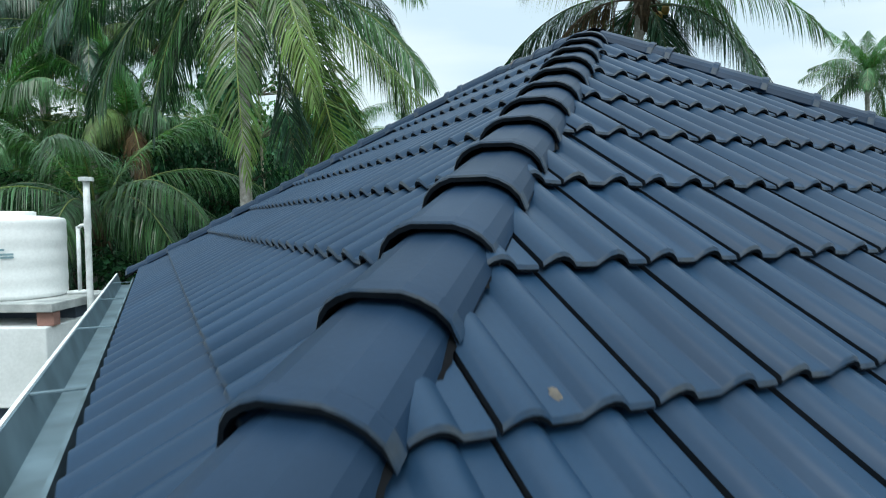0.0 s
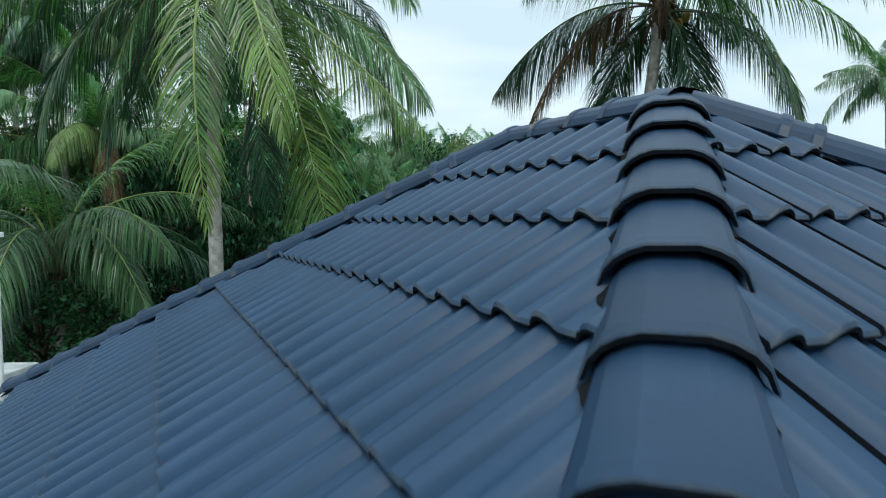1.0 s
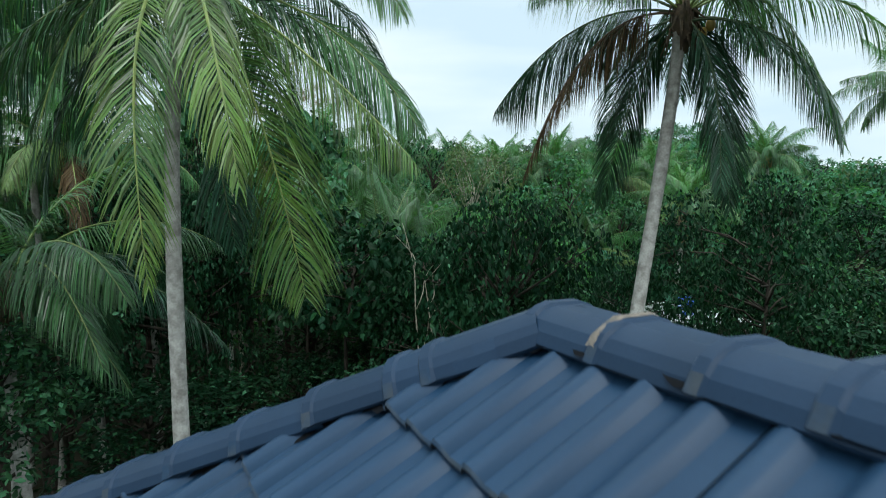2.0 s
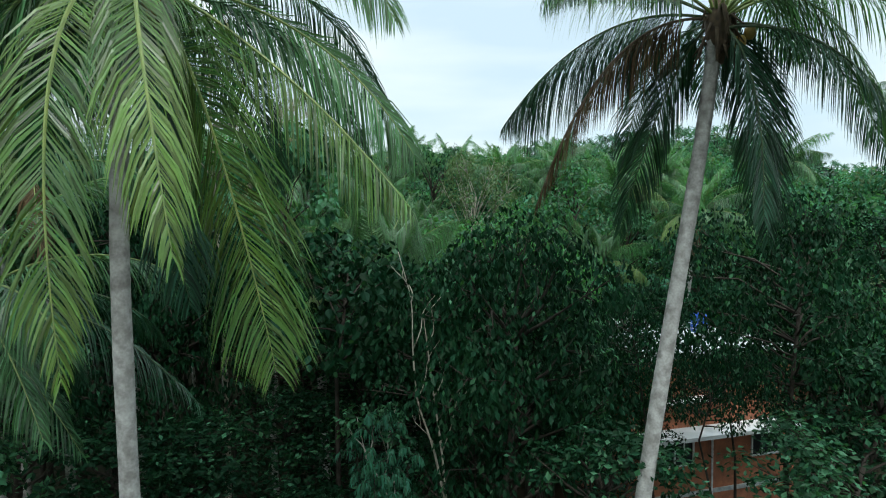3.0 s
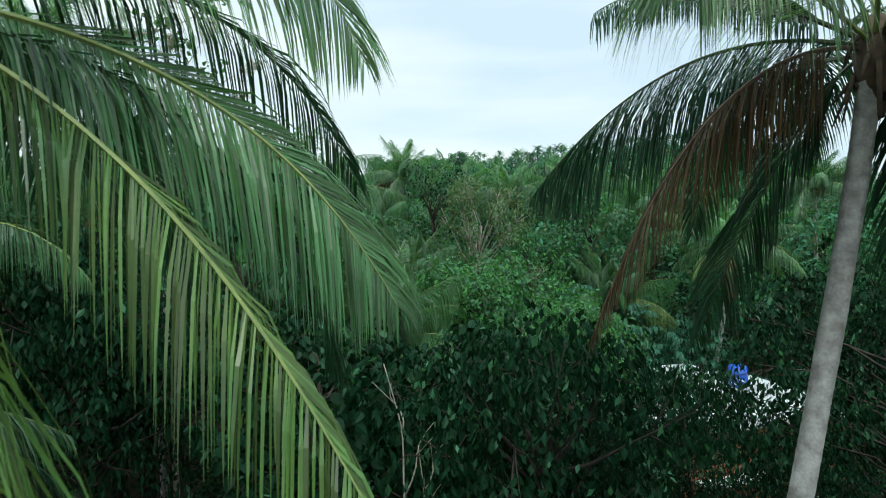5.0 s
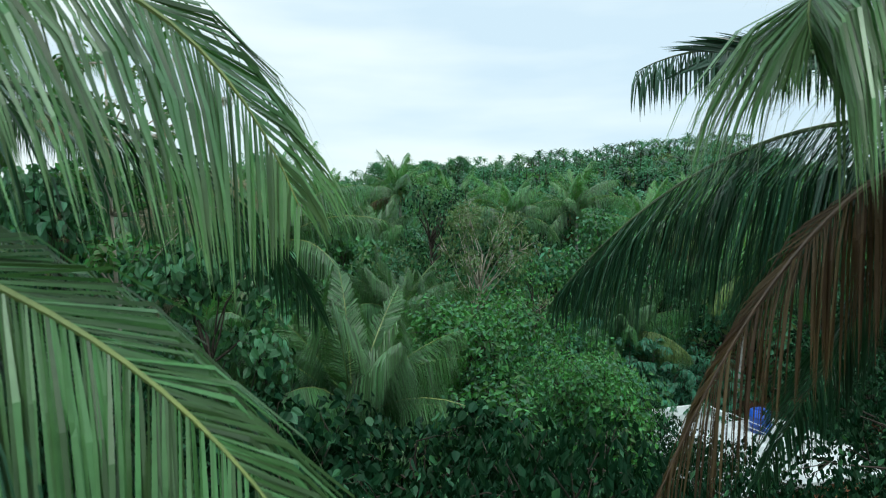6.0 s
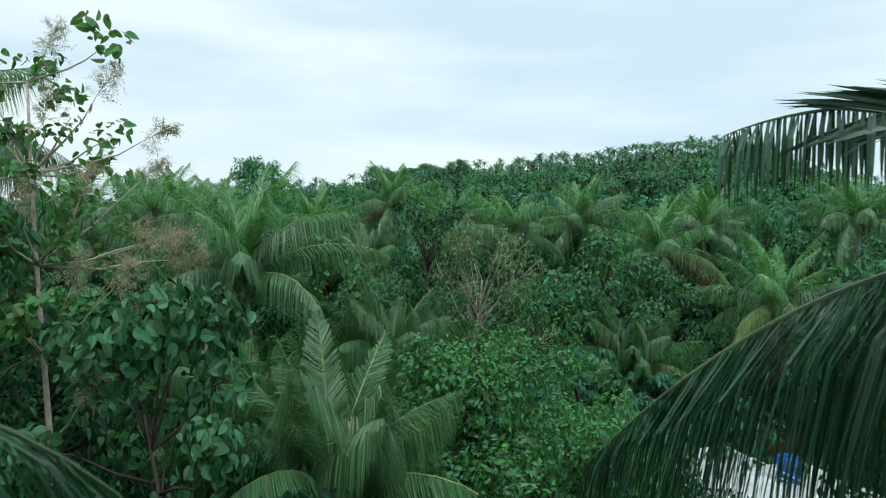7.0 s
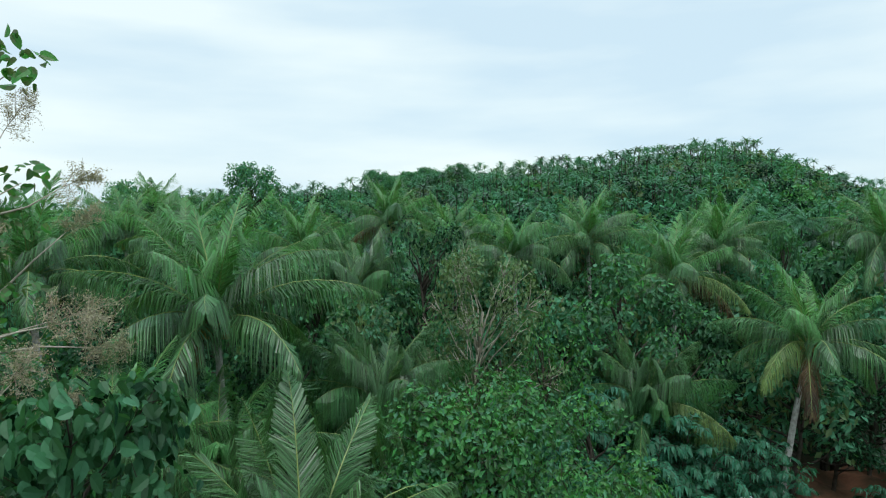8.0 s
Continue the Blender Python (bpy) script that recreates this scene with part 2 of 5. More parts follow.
def tube(soup, pts, radii, sides=6, mat=0, cap=True):
    """A tapered tube along points."""
    pts = np.asarray(pts, float)
    tang = np.gradient(pts, axis=0)
    tang /= np.linalg.norm(tang, axis=1)[:, None] + 1e-9
    ref = np.array([0.31, 0.95, 0.05]) if abs(tang[:, 2]).mean() > 0.7 else np.array([0.0, 0.0, 1.0])
    a = np.cross(tang, ref)
    a /= np.linalg.norm(a, axis=1)[:, None] + 1e-9
    b = np.cross(tang, a)
    ang = np.arange(sides) * 2 * math.pi / sides
    ring = (a[:, None] * np.cos(ang)[None, :, None] + b[:, None] * np.sin(ang)[None, :, None]) * np.asarray(radii, float)[:, None, None]
    v = (pts[:, None] + ring).reshape(-1, 3)
    k = np.arange(sides)
    q = []
    for i in range(len(pts) - 1):
        q.append(np.stack([i * sides + k, i * sides + (k + 1) % sides, (i + 1) * sides + (k + 1) % sides, (i + 1) * sides + k], 1))
    polys = [(np.concatenate(q), mat)]
    if cap:
        polys += [(np.arange(sides)[None, ::-1], mat), ((len(pts) - 1) * sides + np.arange(sides)[None], mat)]
    soup.add(v, *polys)


def box(soup, lo, hi, mat=0, m=None):
    lo, hi = np.asarray(lo, float), np.asarray(hi, float)
    v = np.array([[(hi if i >> k & 1 else lo)[k] for k in range(3)] for i in range(8)])
    if m is not None:
        v = np.array([m @ Vector(p) for p in v])
    soup.add(v, ([[0, 2, 3, 1], [4, 5, 7, 6], [0, 1, 5, 4], [2, 6, 7, 3], [0, 4, 6, 2], [1, 3, 7, 5]], mat))


def part(name, me, parent=None, label=""):
    ob = new(name, me)
    if parent:
        ob.parent = parent
    if label:
        ob["label"] = label
    return ob


def bevelled(ob, width, segments=2):
    mod = ob.modifiers.new("edge", "BEVEL")
    mod.width, mod.segments, mod.limit_method = width, segments, "ANGLE"
    return ob


def empty(name, where=(0, 0, 0)):
    ob = new(name)
    ob.location = where
    ob.empty_display_size = 0.2
    return ob


def unit(v):
    return v / (np.linalg.norm(v, axis=-1, keepdims=True) + 1e-9)


# ================= ground =================
def smooth01(x):
    x = np.clip(x, 0, 1)
    return x * x * (3 - 2 * x)


def ground_z(r, f):
    """Height of the land: a flat grove, then a wooded hill whose crest lies about 190 m ahead."""
    r, f = np.asarray(r, float), np.asarray(f, float)
    a = r / np.maximum(f, 30.0)
    crest = np.interp(a, [-1.2, -0.75, -0.56, -0.4, -0.26, -0.2, 0.0, 0.11, 0.32, 0.43, 0.48, 0.56, 0.62, 0.75, 1.2], [-3, 1.0, 3.5, 5.5, 6.8, 8.0, 10.8, 12.8, 16.6, 18.4, 16.8, 12.0, 8.8, 5.0, -2])
    rise = smooth01((f - 42) / 145.0)
    back = smooth01((f - 205) / 260.0)
    base = -9.5 - 1.2 * smooth01((f - 10) / 14)
    z = base + (crest - base) * rise * (1 - 0.85 * back)
    return z + 0.4 * np.sin(r * 0.09 + 1.3) * np.cos(f * 0.07) * smooth01((f - 20) / 30)


def grid_sheet(rs, fs, zf, name, mats):
    R, F = np.meshgrid(rs, fs)
    Z = zf(R, F)
    x = -0.13 + R * CY - F * SY
    y = -0.746 + R * SY + F * CY
    w = len(rs)
    i = (np.arange(len(fs) - 1)[:, None] * w + np.arange(w - 1)[None]).ravel()
    return mesh_of(name, np.stack([x, y, Z], -1).reshape(-1, 3), [(np.stack([i, i + 1, i + w + 1, i + w], 1), 0)], mats, True)


span = np.concatenate([-np.geomspace(4500, 130, 14), np.linspace(-120, 190, 63), np.geomspace(200, 4500, 14)])
deep = np.concatenate([-np.geomspace(4500, 30, 10), np.linspace(-25, 330, 72), np.geomspace(345, 4500, 14)])
ground = tagged(part("ground", grid_sheet(span, deep, ground_z, "ground", [M_SOIL])), "dark leaf-littered soil under the coconut grove and hill", "ground", kind="structure")

# ================= the tiled house =================
P = radians(31.5)          # roof pitch
G, W = 0.391, 0.30         # course gauge along the slope, cover width of a tile
EAVE = -0.333              # plan line of the near and side eaves
H = 2.42                   # half span: the ridge stands over x = H
YF = 5.83                  # x + y of the far hip
LEN = YF - EAVE            # plan line of the far eave
WID = 2 * H - EAVE         # plan line of the other side eave
TP = math.tan(P)
house = tagged(empty("house", (H, H, float(ground_z(2, 2)))), "upper storey house with a dark blue-grey hipped tile roof", "house")
HM = Matrix.Translation(house.location).inverted()


def house_part(name, me, parent=None, label=""):
    ob = part(name, me, parent or house, label)
    if parent is None:
        ob.matrix_parent_inverse = HM
    return ob


def tile_profile(u):
    """Height of the tile's top over its width (0 to 1): two rolls, two flat pans."""
    k = (u % 0.5) * 2
    if k < 0.62:
        return 0.031 * math.sin(math.pi * k / 0.62) ** 0.9
    return 0.0


TILE_U = [0.014, 0.05, 0.10, 0.155, 0.21, 0.26, 0.305, 0.40, 0.492, 0.51, 0.55, 0.60, 0.655, 0.71, 0.76, 0.805, 0.90, 0.985]
LIFT, THICK = 0.030, 0.014


def tile_mesh():
    """One double-roll concrete tile: x across, y up the slope, z out of it; its nose at y = 0."""
    n = len(TILE_U)
    rows = []
    for y, dz in ((-0.004, LIFT - 0.007), (0.004, LIFT), (G + 0.045, -0.002)):
        rows.append([(u * W, y, tile_profile(u) + dz) for u in TILE_U])
    low = [[(u * W, y, tile_profile(u) * 0.86 + dz - THICK) for u in TILE_U] for y, dz in ((-0.004, LIFT), (G + 0.045, 0.0))]
    v = np.array(rows + low).reshape(-1, 3)
    i = np.arange(n - 1)
    q = lambda a, b: np.stack([a * n + i, a * n + i + 1, b * n + i + 1, b * n + i], 1)
    ends = []
    for e in (0, n - 1):
        col = [e, n + e, 2 * n + e, 4 * n + e, 3 * n + e]
        ends.append(col if e else col[::-1])
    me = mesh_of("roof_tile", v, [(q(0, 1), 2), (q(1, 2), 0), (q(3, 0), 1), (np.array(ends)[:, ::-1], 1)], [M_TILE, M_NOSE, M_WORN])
    smooth = np.zeros(len(me.polygons), bool)
    smooth[: 3 * (n - 1)] = True
    me.polygons.foreach_set("use_smooth", smooth)
    me.set_sharp_from_angle(angle=radians(38))
    return me


TILE = tile_mesh()


def slope(name, origin, across, upslope, width, cut, start, label):
    """One roof slope: a deck and its tiles, clipped along the hips. cut: planes (point, outward normal)."""
    o, a, s = Vector(origin), Vector(across), Vector(upslope)
    nrm = a.cross(s)
    frame_m = Matrix((a, s, nrm)).transposed().to_4x4()
    length = (H - EAVE) / math.cos(P)
    bm = bmesh.new()
    vs = [bm.verts.new(o + a * x + s * y - nrm * (0.040 + d)) for d in (0, 0.03) for x, y in ((0, 0), (width, 0), (width, length), (0, length))]
    for f in ((0, 1, 2, 3), (7, 6, 5, 4), (0, 4, 5, 1), (1, 5, 6, 2), (2, 6, 7, 3), (3, 7, 4, 0)):
        bm.faces.new([vs[k] for k in f])
    for p, n in cut:
        r = bmesh.ops.bisect_plane(bm, geom=bm.verts[:] + bm.edges[:] + bm.faces[:], plane_co=p, plane_no=n, clear_outer=True)
        bmesh.ops.holes_fill(bm, edges=[e for e in r["geom_cut"] if isinstance(e, bmesh.types.BMEdge)])
    me = bpy.data.meshes.new(name)
    bm.to_mesh(me)
    bm.free()
    me.materials.append(M_MORTAR)
    deck = house_part("roof_slope", me, None, label)
    first = -int(round(1.0 + (start % W) / W))
    rows = 8
    rng = random.Random(name)
    for v in range(rows):
        for u in range(first, int(width / W) + 2):
            base = o + a * (u * W + start % W) + s * (v * G) + nrm * rng.uniform(-0.0012, 0.0012)
            m = Matrix.Translation(base) @ frame_m @ Matrix.Rotation(rng.uniform(-0.0035, 0.0035), 4, "Z")
            ends = [m @ Vector((x, y, 0)) for x in (0, W) for y in (0, G + 0.04)]
            side = [[(q - p).dot(n) for q in ends] for p, n in cut]
            if any(min(d) > -0.03 for d in side):
                continue
            mesh = TILE
            if any(max(d) > 0 for d in side):
                bm = bmesh.new()
                bm.from_mesh(TILE)
                bm.transform(m)
                for p, n in cut:
                    bmesh.ops.bisect_plane(bm, geom=bm.verts[:] + bm.edges[:] + bm.faces[:], plane_co=p, plane_no=n, clear_outer=True)
                bm.transform(m.inverted())
                if not bm.faces:
                    bm.free()
                    continue
                mesh = bpy.data.meshes.new("cut_roof_tile")
                bm.to_mesh(mesh)
                bm.free()
                mesh.materials.append(M_TILE)
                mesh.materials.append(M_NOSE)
                mesh.materials.append(M_WORN)
                mesh.set_sharp_from_angle(angle=radians(38))
            ob = part("roof_tile", mesh, deck)
            ob.matrix_local = m


ZE = EAVE * TP
cp, sp = math.cos(P), math.sin(P)
hip = lambda p, n: (Vector(p) - Vector(n).normalized() * 0.060, Vector(n).normalized())
APEX, FAR = Vector((H, H, H * TP)), Vector((H, YF - H, H * TP))
# near slope (faces -y), side slope (faces -x), far slope (+y), other side slope (+x)
slope("slope_near", (EAVE, EAVE, ZE), (1, 0, 0), (0, cp, sp), WID - EAVE,
      [hip(APEX, (-1, 1, 0)), hip(APEX, (1, 1, 0))], 0.314 - EAVE, "dark blue-grey double-roll tiles, slightly dusty nose edges, front faces darkened for shade")
slope("slope_side", (EAVE, LEN, ZE), (0, -1, 0), (cp, 0, sp), LEN - EAVE,
      [hip(APEX, (1, -1, 0)), hip(FAR, (1, 1, 0)), hip(APEX, (1, 0, 0)), (Vector((EAVE + 0.045, 0, 0)), Vector((-1, 0, 0)))], 0.12, "dark blue-grey double-roll tiles, smooth and clean")
slope("slope_far", (WID, LEN, ZE), (-1, 0, 0), (0, -cp, sp), WID - EAVE,
      [hip(FAR, (1, -1, 0)), hip(FAR, (-1, -1, 0))], 0.2, "dark blue-grey double-roll tiles")
slope("slope_other", (WID, EAVE, ZE), (0, 1, 0), (-cp, 0, sp), LEN - EAVE,
      [hip(FAR, (-1, 1, 0)), hip(APEX, (-1, -1, 0)), hip(APEX, (-1, 0, 0))], 0.05, "dark blue-grey double-roll tiles")

CAP_STEP = 0.284


def cap_mesh(taper, sink):
    """A ridge tile: a faceted barrel with a flat crown, flared to a thick collar at its lower end (y = 0)."""
    prof = [(-0.136, -0.004), (-0.125, 0.027), (-0.105, 0.052), (-0.078, 0.069), (-0.046, 0.080), (0.046, 0.080), (0.078, 0.069), (0.105, 0.052), (0.125, 0.027), (0.136, -0.004)]
    n = len(prof)
    rows = []
    for y, k, dz in ((0.0, 0.995, 0.007), (0.004, 1.010, 0.010), (0.034, 1.005, 0.009), (0.042, 0.980, 0.003), (CAP_STEP + 0.06, taper, sink)):
        tip = [1.0 if e in (0, n - 1) and y < 0.04 else 0.0 for e in range(n)]
        rows.append([(x * k * (1 + 0.02 * w), y - 0.005 * w, z * k + dz - 0.008 * w) for (x, z), w in zip(prof, tip)])
    for y, k, dz in ((0.0, 0.962, -0.002), (CAP_STEP + 0.06, taper - 0.05, sink - 0.01)):
        rows.append([(x * k, y, z * k + dz) for x, z in prof])
    v = np.array(rows).reshape(-1, 3)
    i = np.arange(n - 1)
    q = lambda a, b: np.stack([a * n + i, a * n + i + 1, b * n + i + 1, b * n + i], 1)
    sides = []
    for e in (0, n - 1):
        col = [row * n + e for row in (0, 1, 2, 3, 4, 6, 5)]
        sides.append(col if e else col[::-1])
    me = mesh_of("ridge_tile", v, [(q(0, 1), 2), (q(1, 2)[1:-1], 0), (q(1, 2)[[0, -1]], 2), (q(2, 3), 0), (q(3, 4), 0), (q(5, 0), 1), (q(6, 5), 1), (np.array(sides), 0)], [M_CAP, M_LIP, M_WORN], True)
    me.set_sharp_from_angle(angle=radians(18))
    return me


CAP, CAP_FLAT = cap_mesh(0.88, -0.016), cap_mesh(0.935, -0.006)


def ridge_line(name, low, high, first, label, over=0.12, drop=0.0):
    """A row of ridge tiles on its mortar bed."""
    low, high = Vector(low), Vector(high)
    d = (high - low).normalized()
    x = d.cross(Vector((0, 0, 1))).normalized()
    z = x.cross(d)
    m0 = Matrix((x, d, z)).transposed().to_4x4()
    total = (high - low).length
    s = Soup()
    # dark mortar bed: narrow under each tile, widened at laps to draw contact shadow
    ts = np.linspace(0, total, int(total / 0.022))
    v = []
    for t in ts:
        lap = math.exp(-((((t - first) / CAP_STEP + 0.62) % 1 - 0.5) / 0.17) ** 2)
        for k, side in enumerate((-1, -1, 0, 1, 1)):
            w = (0.116 + 0.020 * lap + 0.006 * math.sin(t * 67 + 3 * k) + 0.004 * math.sin(t * 151 + k)) if k in (0, 4) else 0.075
            b = 0.030 if side == 0 else -0.40 * w + (0.027 if k in (0, 4) else 0.038) + 0.004 * math.sin(t * 43 + 2 * k)
            v.append(low + d * t + x * (side * w) + z * b)
    i = (np.arange(len(ts) - 1)[:, None] * 5 + np.arange(4)[None]).ravel()
    s.add(np.array(v), (np.stack([i, i + 1, i + 6, i + 5], 1), 0))
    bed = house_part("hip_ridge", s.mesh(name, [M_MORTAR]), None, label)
    rng = random.Random(name)
    t = first
    while t < total - 0.08:
        step = min(t, total - CAP_STEP - 0.06 + over)
        ob = part("ridge_tile", CAP if name == "hip_near" else CAP_FLAT, bed)
        ob.matrix_local = Matrix.Translation(low + d * step + z * (-0.014 - drop + rng.uniform(-0.003, 0.003))) @ m0 @ Matrix.Rotation(rng.uniform(-0.012, 0.012), 4, "Z") @ Matrix.Rotation(rng.uniform(-0.02, 0.02), 4, "Y")
        t += CAP_STEP


ridge_line("hip_near", (EAVE, EAVE, ZE), APEX, 0.010, "row of overlapping faceted ridge tiles along the hip")
ridge_line("hip_far", (EAVE, LEN, ZE), FAR, 0.03, "row of overlapping faceted ridge tiles along the hip", -0.06, -0.016)
ridge_line("hip_right", (WID, EAVE, ZE), APEX, 0.03, "row of overlapping faceted ridge tiles along the hip", -0.07, -0.014)
ridge_line("hip_back", (WID, LEN, ZE), FAR, 0.03, "row of overlapping faceted ridge tiles along the hip", 0.03, 0.016)
ridge_line("ridge_top", FAR, APEX, -0.05, "short level ridge of overlapping tiles with a mortar patch", 0.10, 0.020)

# gutter along the side eave, with its straps; plain walls under the roof
gz = ZE - 0.10
s = Soup()
gp = [(-0.02, 0.075), (-0.02, 0.0), (-0.125, 0.0), (-0.155, 0.115), (-0.170, 0.115), (-0.166, 0.105), (-0.137, -0.012), (-0.008, -0.012), (-0.008, 0.075)]
ys = np.linspace(EAVE - 1.0, LEN + 0.12, 20)
v = [(EAVE + a, y, gz + b) for y in ys for a, b in gp]
n = len(gp)
i = (np.arange(len(ys) - 1)[:, None] * n + np.arange(n)[None]).ravel()
j = (np.arange(len(ys) - 1)[:, None] * n + (np.arange(n)[None] + 1) % n).ravel()
s.add(np.array(v), (np.stack([i, j, j + n, i + n], 1), 0), (np.array([np.arange(n), (len(ys) - 1) * n + np.arange(n)[::-1]]), 0))
gutter = house_part("gutter", s.mesh("gutter", [M_GUTTER]), None, "open galvanised box gutter, stained inside")
s = Soup()
rim = [(-0.172, 0.113), (-0.172, 0.120), (-0.160, 0.120), (-0.160, 0.113)]
v = [(EAVE + a, y, gz + b) for y in (ys[0], ys[-1]) for a, b in rim]
s.add(np.array(v), ([[0, 1, 5, 4], [1, 2, 6, 5], [2, 3, 7, 6], [3, 0, 4, 7], [3, 2, 1, 0], [4, 5, 6, 7]], 0))
part("rim", s.mesh("rim", [M_WHITE]), gutter, "pale worn rolled edge")
for y in np.arange(EAVE + 0.5, LEN, 1.28):
    s = Soup()
    box(s, (EAVE - 0.165, y - 0.012, gz + 0.108), (EAVE - 0.004, y + 0.012, gz + 0.113))
    part("strap", s.mesh("strap", [M_GUTTER]), gutter, "thin metal strap")
s = Soup()
gz0 = float(ground_z(2, 2))
wi = EAVE + 0.45
for lo, hi in (((wi, wi), (WID - 0.45, wi + 0.2)), ((wi, LEN - 0.65), (WID - 0.45, LEN - 0.45)), ((wi, wi + 0.2), (wi + 0.2, LEN - 0.65)), ((WID - 0.65, wi + 0.2), (WID - 0.45, LEN - 0.65))):
    s = Soup()
    box(s, (*lo, gz0 - 0.2), (*hi, ZE + 0.02))
    house_part("wall", s.mesh("wall", [M_WHITE]), None, "plain white plastered wall")
# the fascia's dark colour stands in for the shadow band behind the gutter
s = Soup()
for lo, hi in (((EAVE + 0.03, EAVE + 0.03), (WID - 0.03, EAVE + 0.055)), ((EAVE + 0.03, LEN - 0.055), (WID - 0.03, LEN - 0.03)), ((EAVE + 0.03, EAVE + 0.055), (EAVE + 0.055, LEN - 0.055)), ((WID - 0.055, EAVE + 0.055), (WID - 0.03, LEN - 0.055))):
    box(s, (*lo, ZE - 0.2), (*hi, ZE - 0.03))
house_part("fascia", s.mesh("fascia", [M_DARKWALL]), None, "fascia board, eave shade put into its dark blue-grey")

# a pale band of mortar over one joint of the ridge
s = Soup()
rg = np.random.default_rng(3)
prof = [(-0.127, 0.020), (-0.112, 0.044), (-0.084, 0.061), (-0.046, 0.080), (0.0, 0.080), (0.046, 0.080), (0.060, 0.075)]
v = []
for k, y in enumerate((0.229, 0.241, 0.256)):
    for x, z in prof:
        e = 1.010 + rg.uniform(-0.003, 0.006)
        v.append((H + x * e, FAR.y - y - rg.uniform(-0.006, 0.006), H * TP - 0.034 + z * e + 0.0105 + (0.0015 if k == 1 else -0.003)))
i = (np.arange(2)[:, None] * 7 + np.arange(6)[None]).ravel()
s.add(np.array(v), (np.stack([i, i + 1, i + 8, i + 7], 1), 0))
house_part("mortar_band", s.mesh("mortar_band", [M_PATCH], True), None, "pale brown mortar smeared over a ridge joint")

# a pale splash of mortar on one tile of the near slope
s = Soup()
rg = np.random.default_rng(8)
a = np.linspace(0, 2 * math.pi, 15)[:-1]
rad = 0.0115 * (1 + 0.35 * rg.normal(0, 1, 14).clip(-1, 1))
o, ax, ay, az = np.array((0.441, 0.0352 - 0.008, 0.0416 + 0.014)), np.array((1, 0, 0)), np.array((0, cp, sp)), np.array((0, -sp, cp))
v = [o + az * 0.006] + [o + ax * r * math.cos(t) * 0.8 + ay * r * math.sin(t) * 1.5 - az * 0.006 for t, r in zip(a, rad)]
s.add(np.array(v), (np.array([(0, k + 1, (k + 1) % 14 + 1) for k in range(14)]), 0))
house_part("mortar_splash", s.mesh("mortar_splash", [M_PATCH], True), None, "pale dried mortar splash")

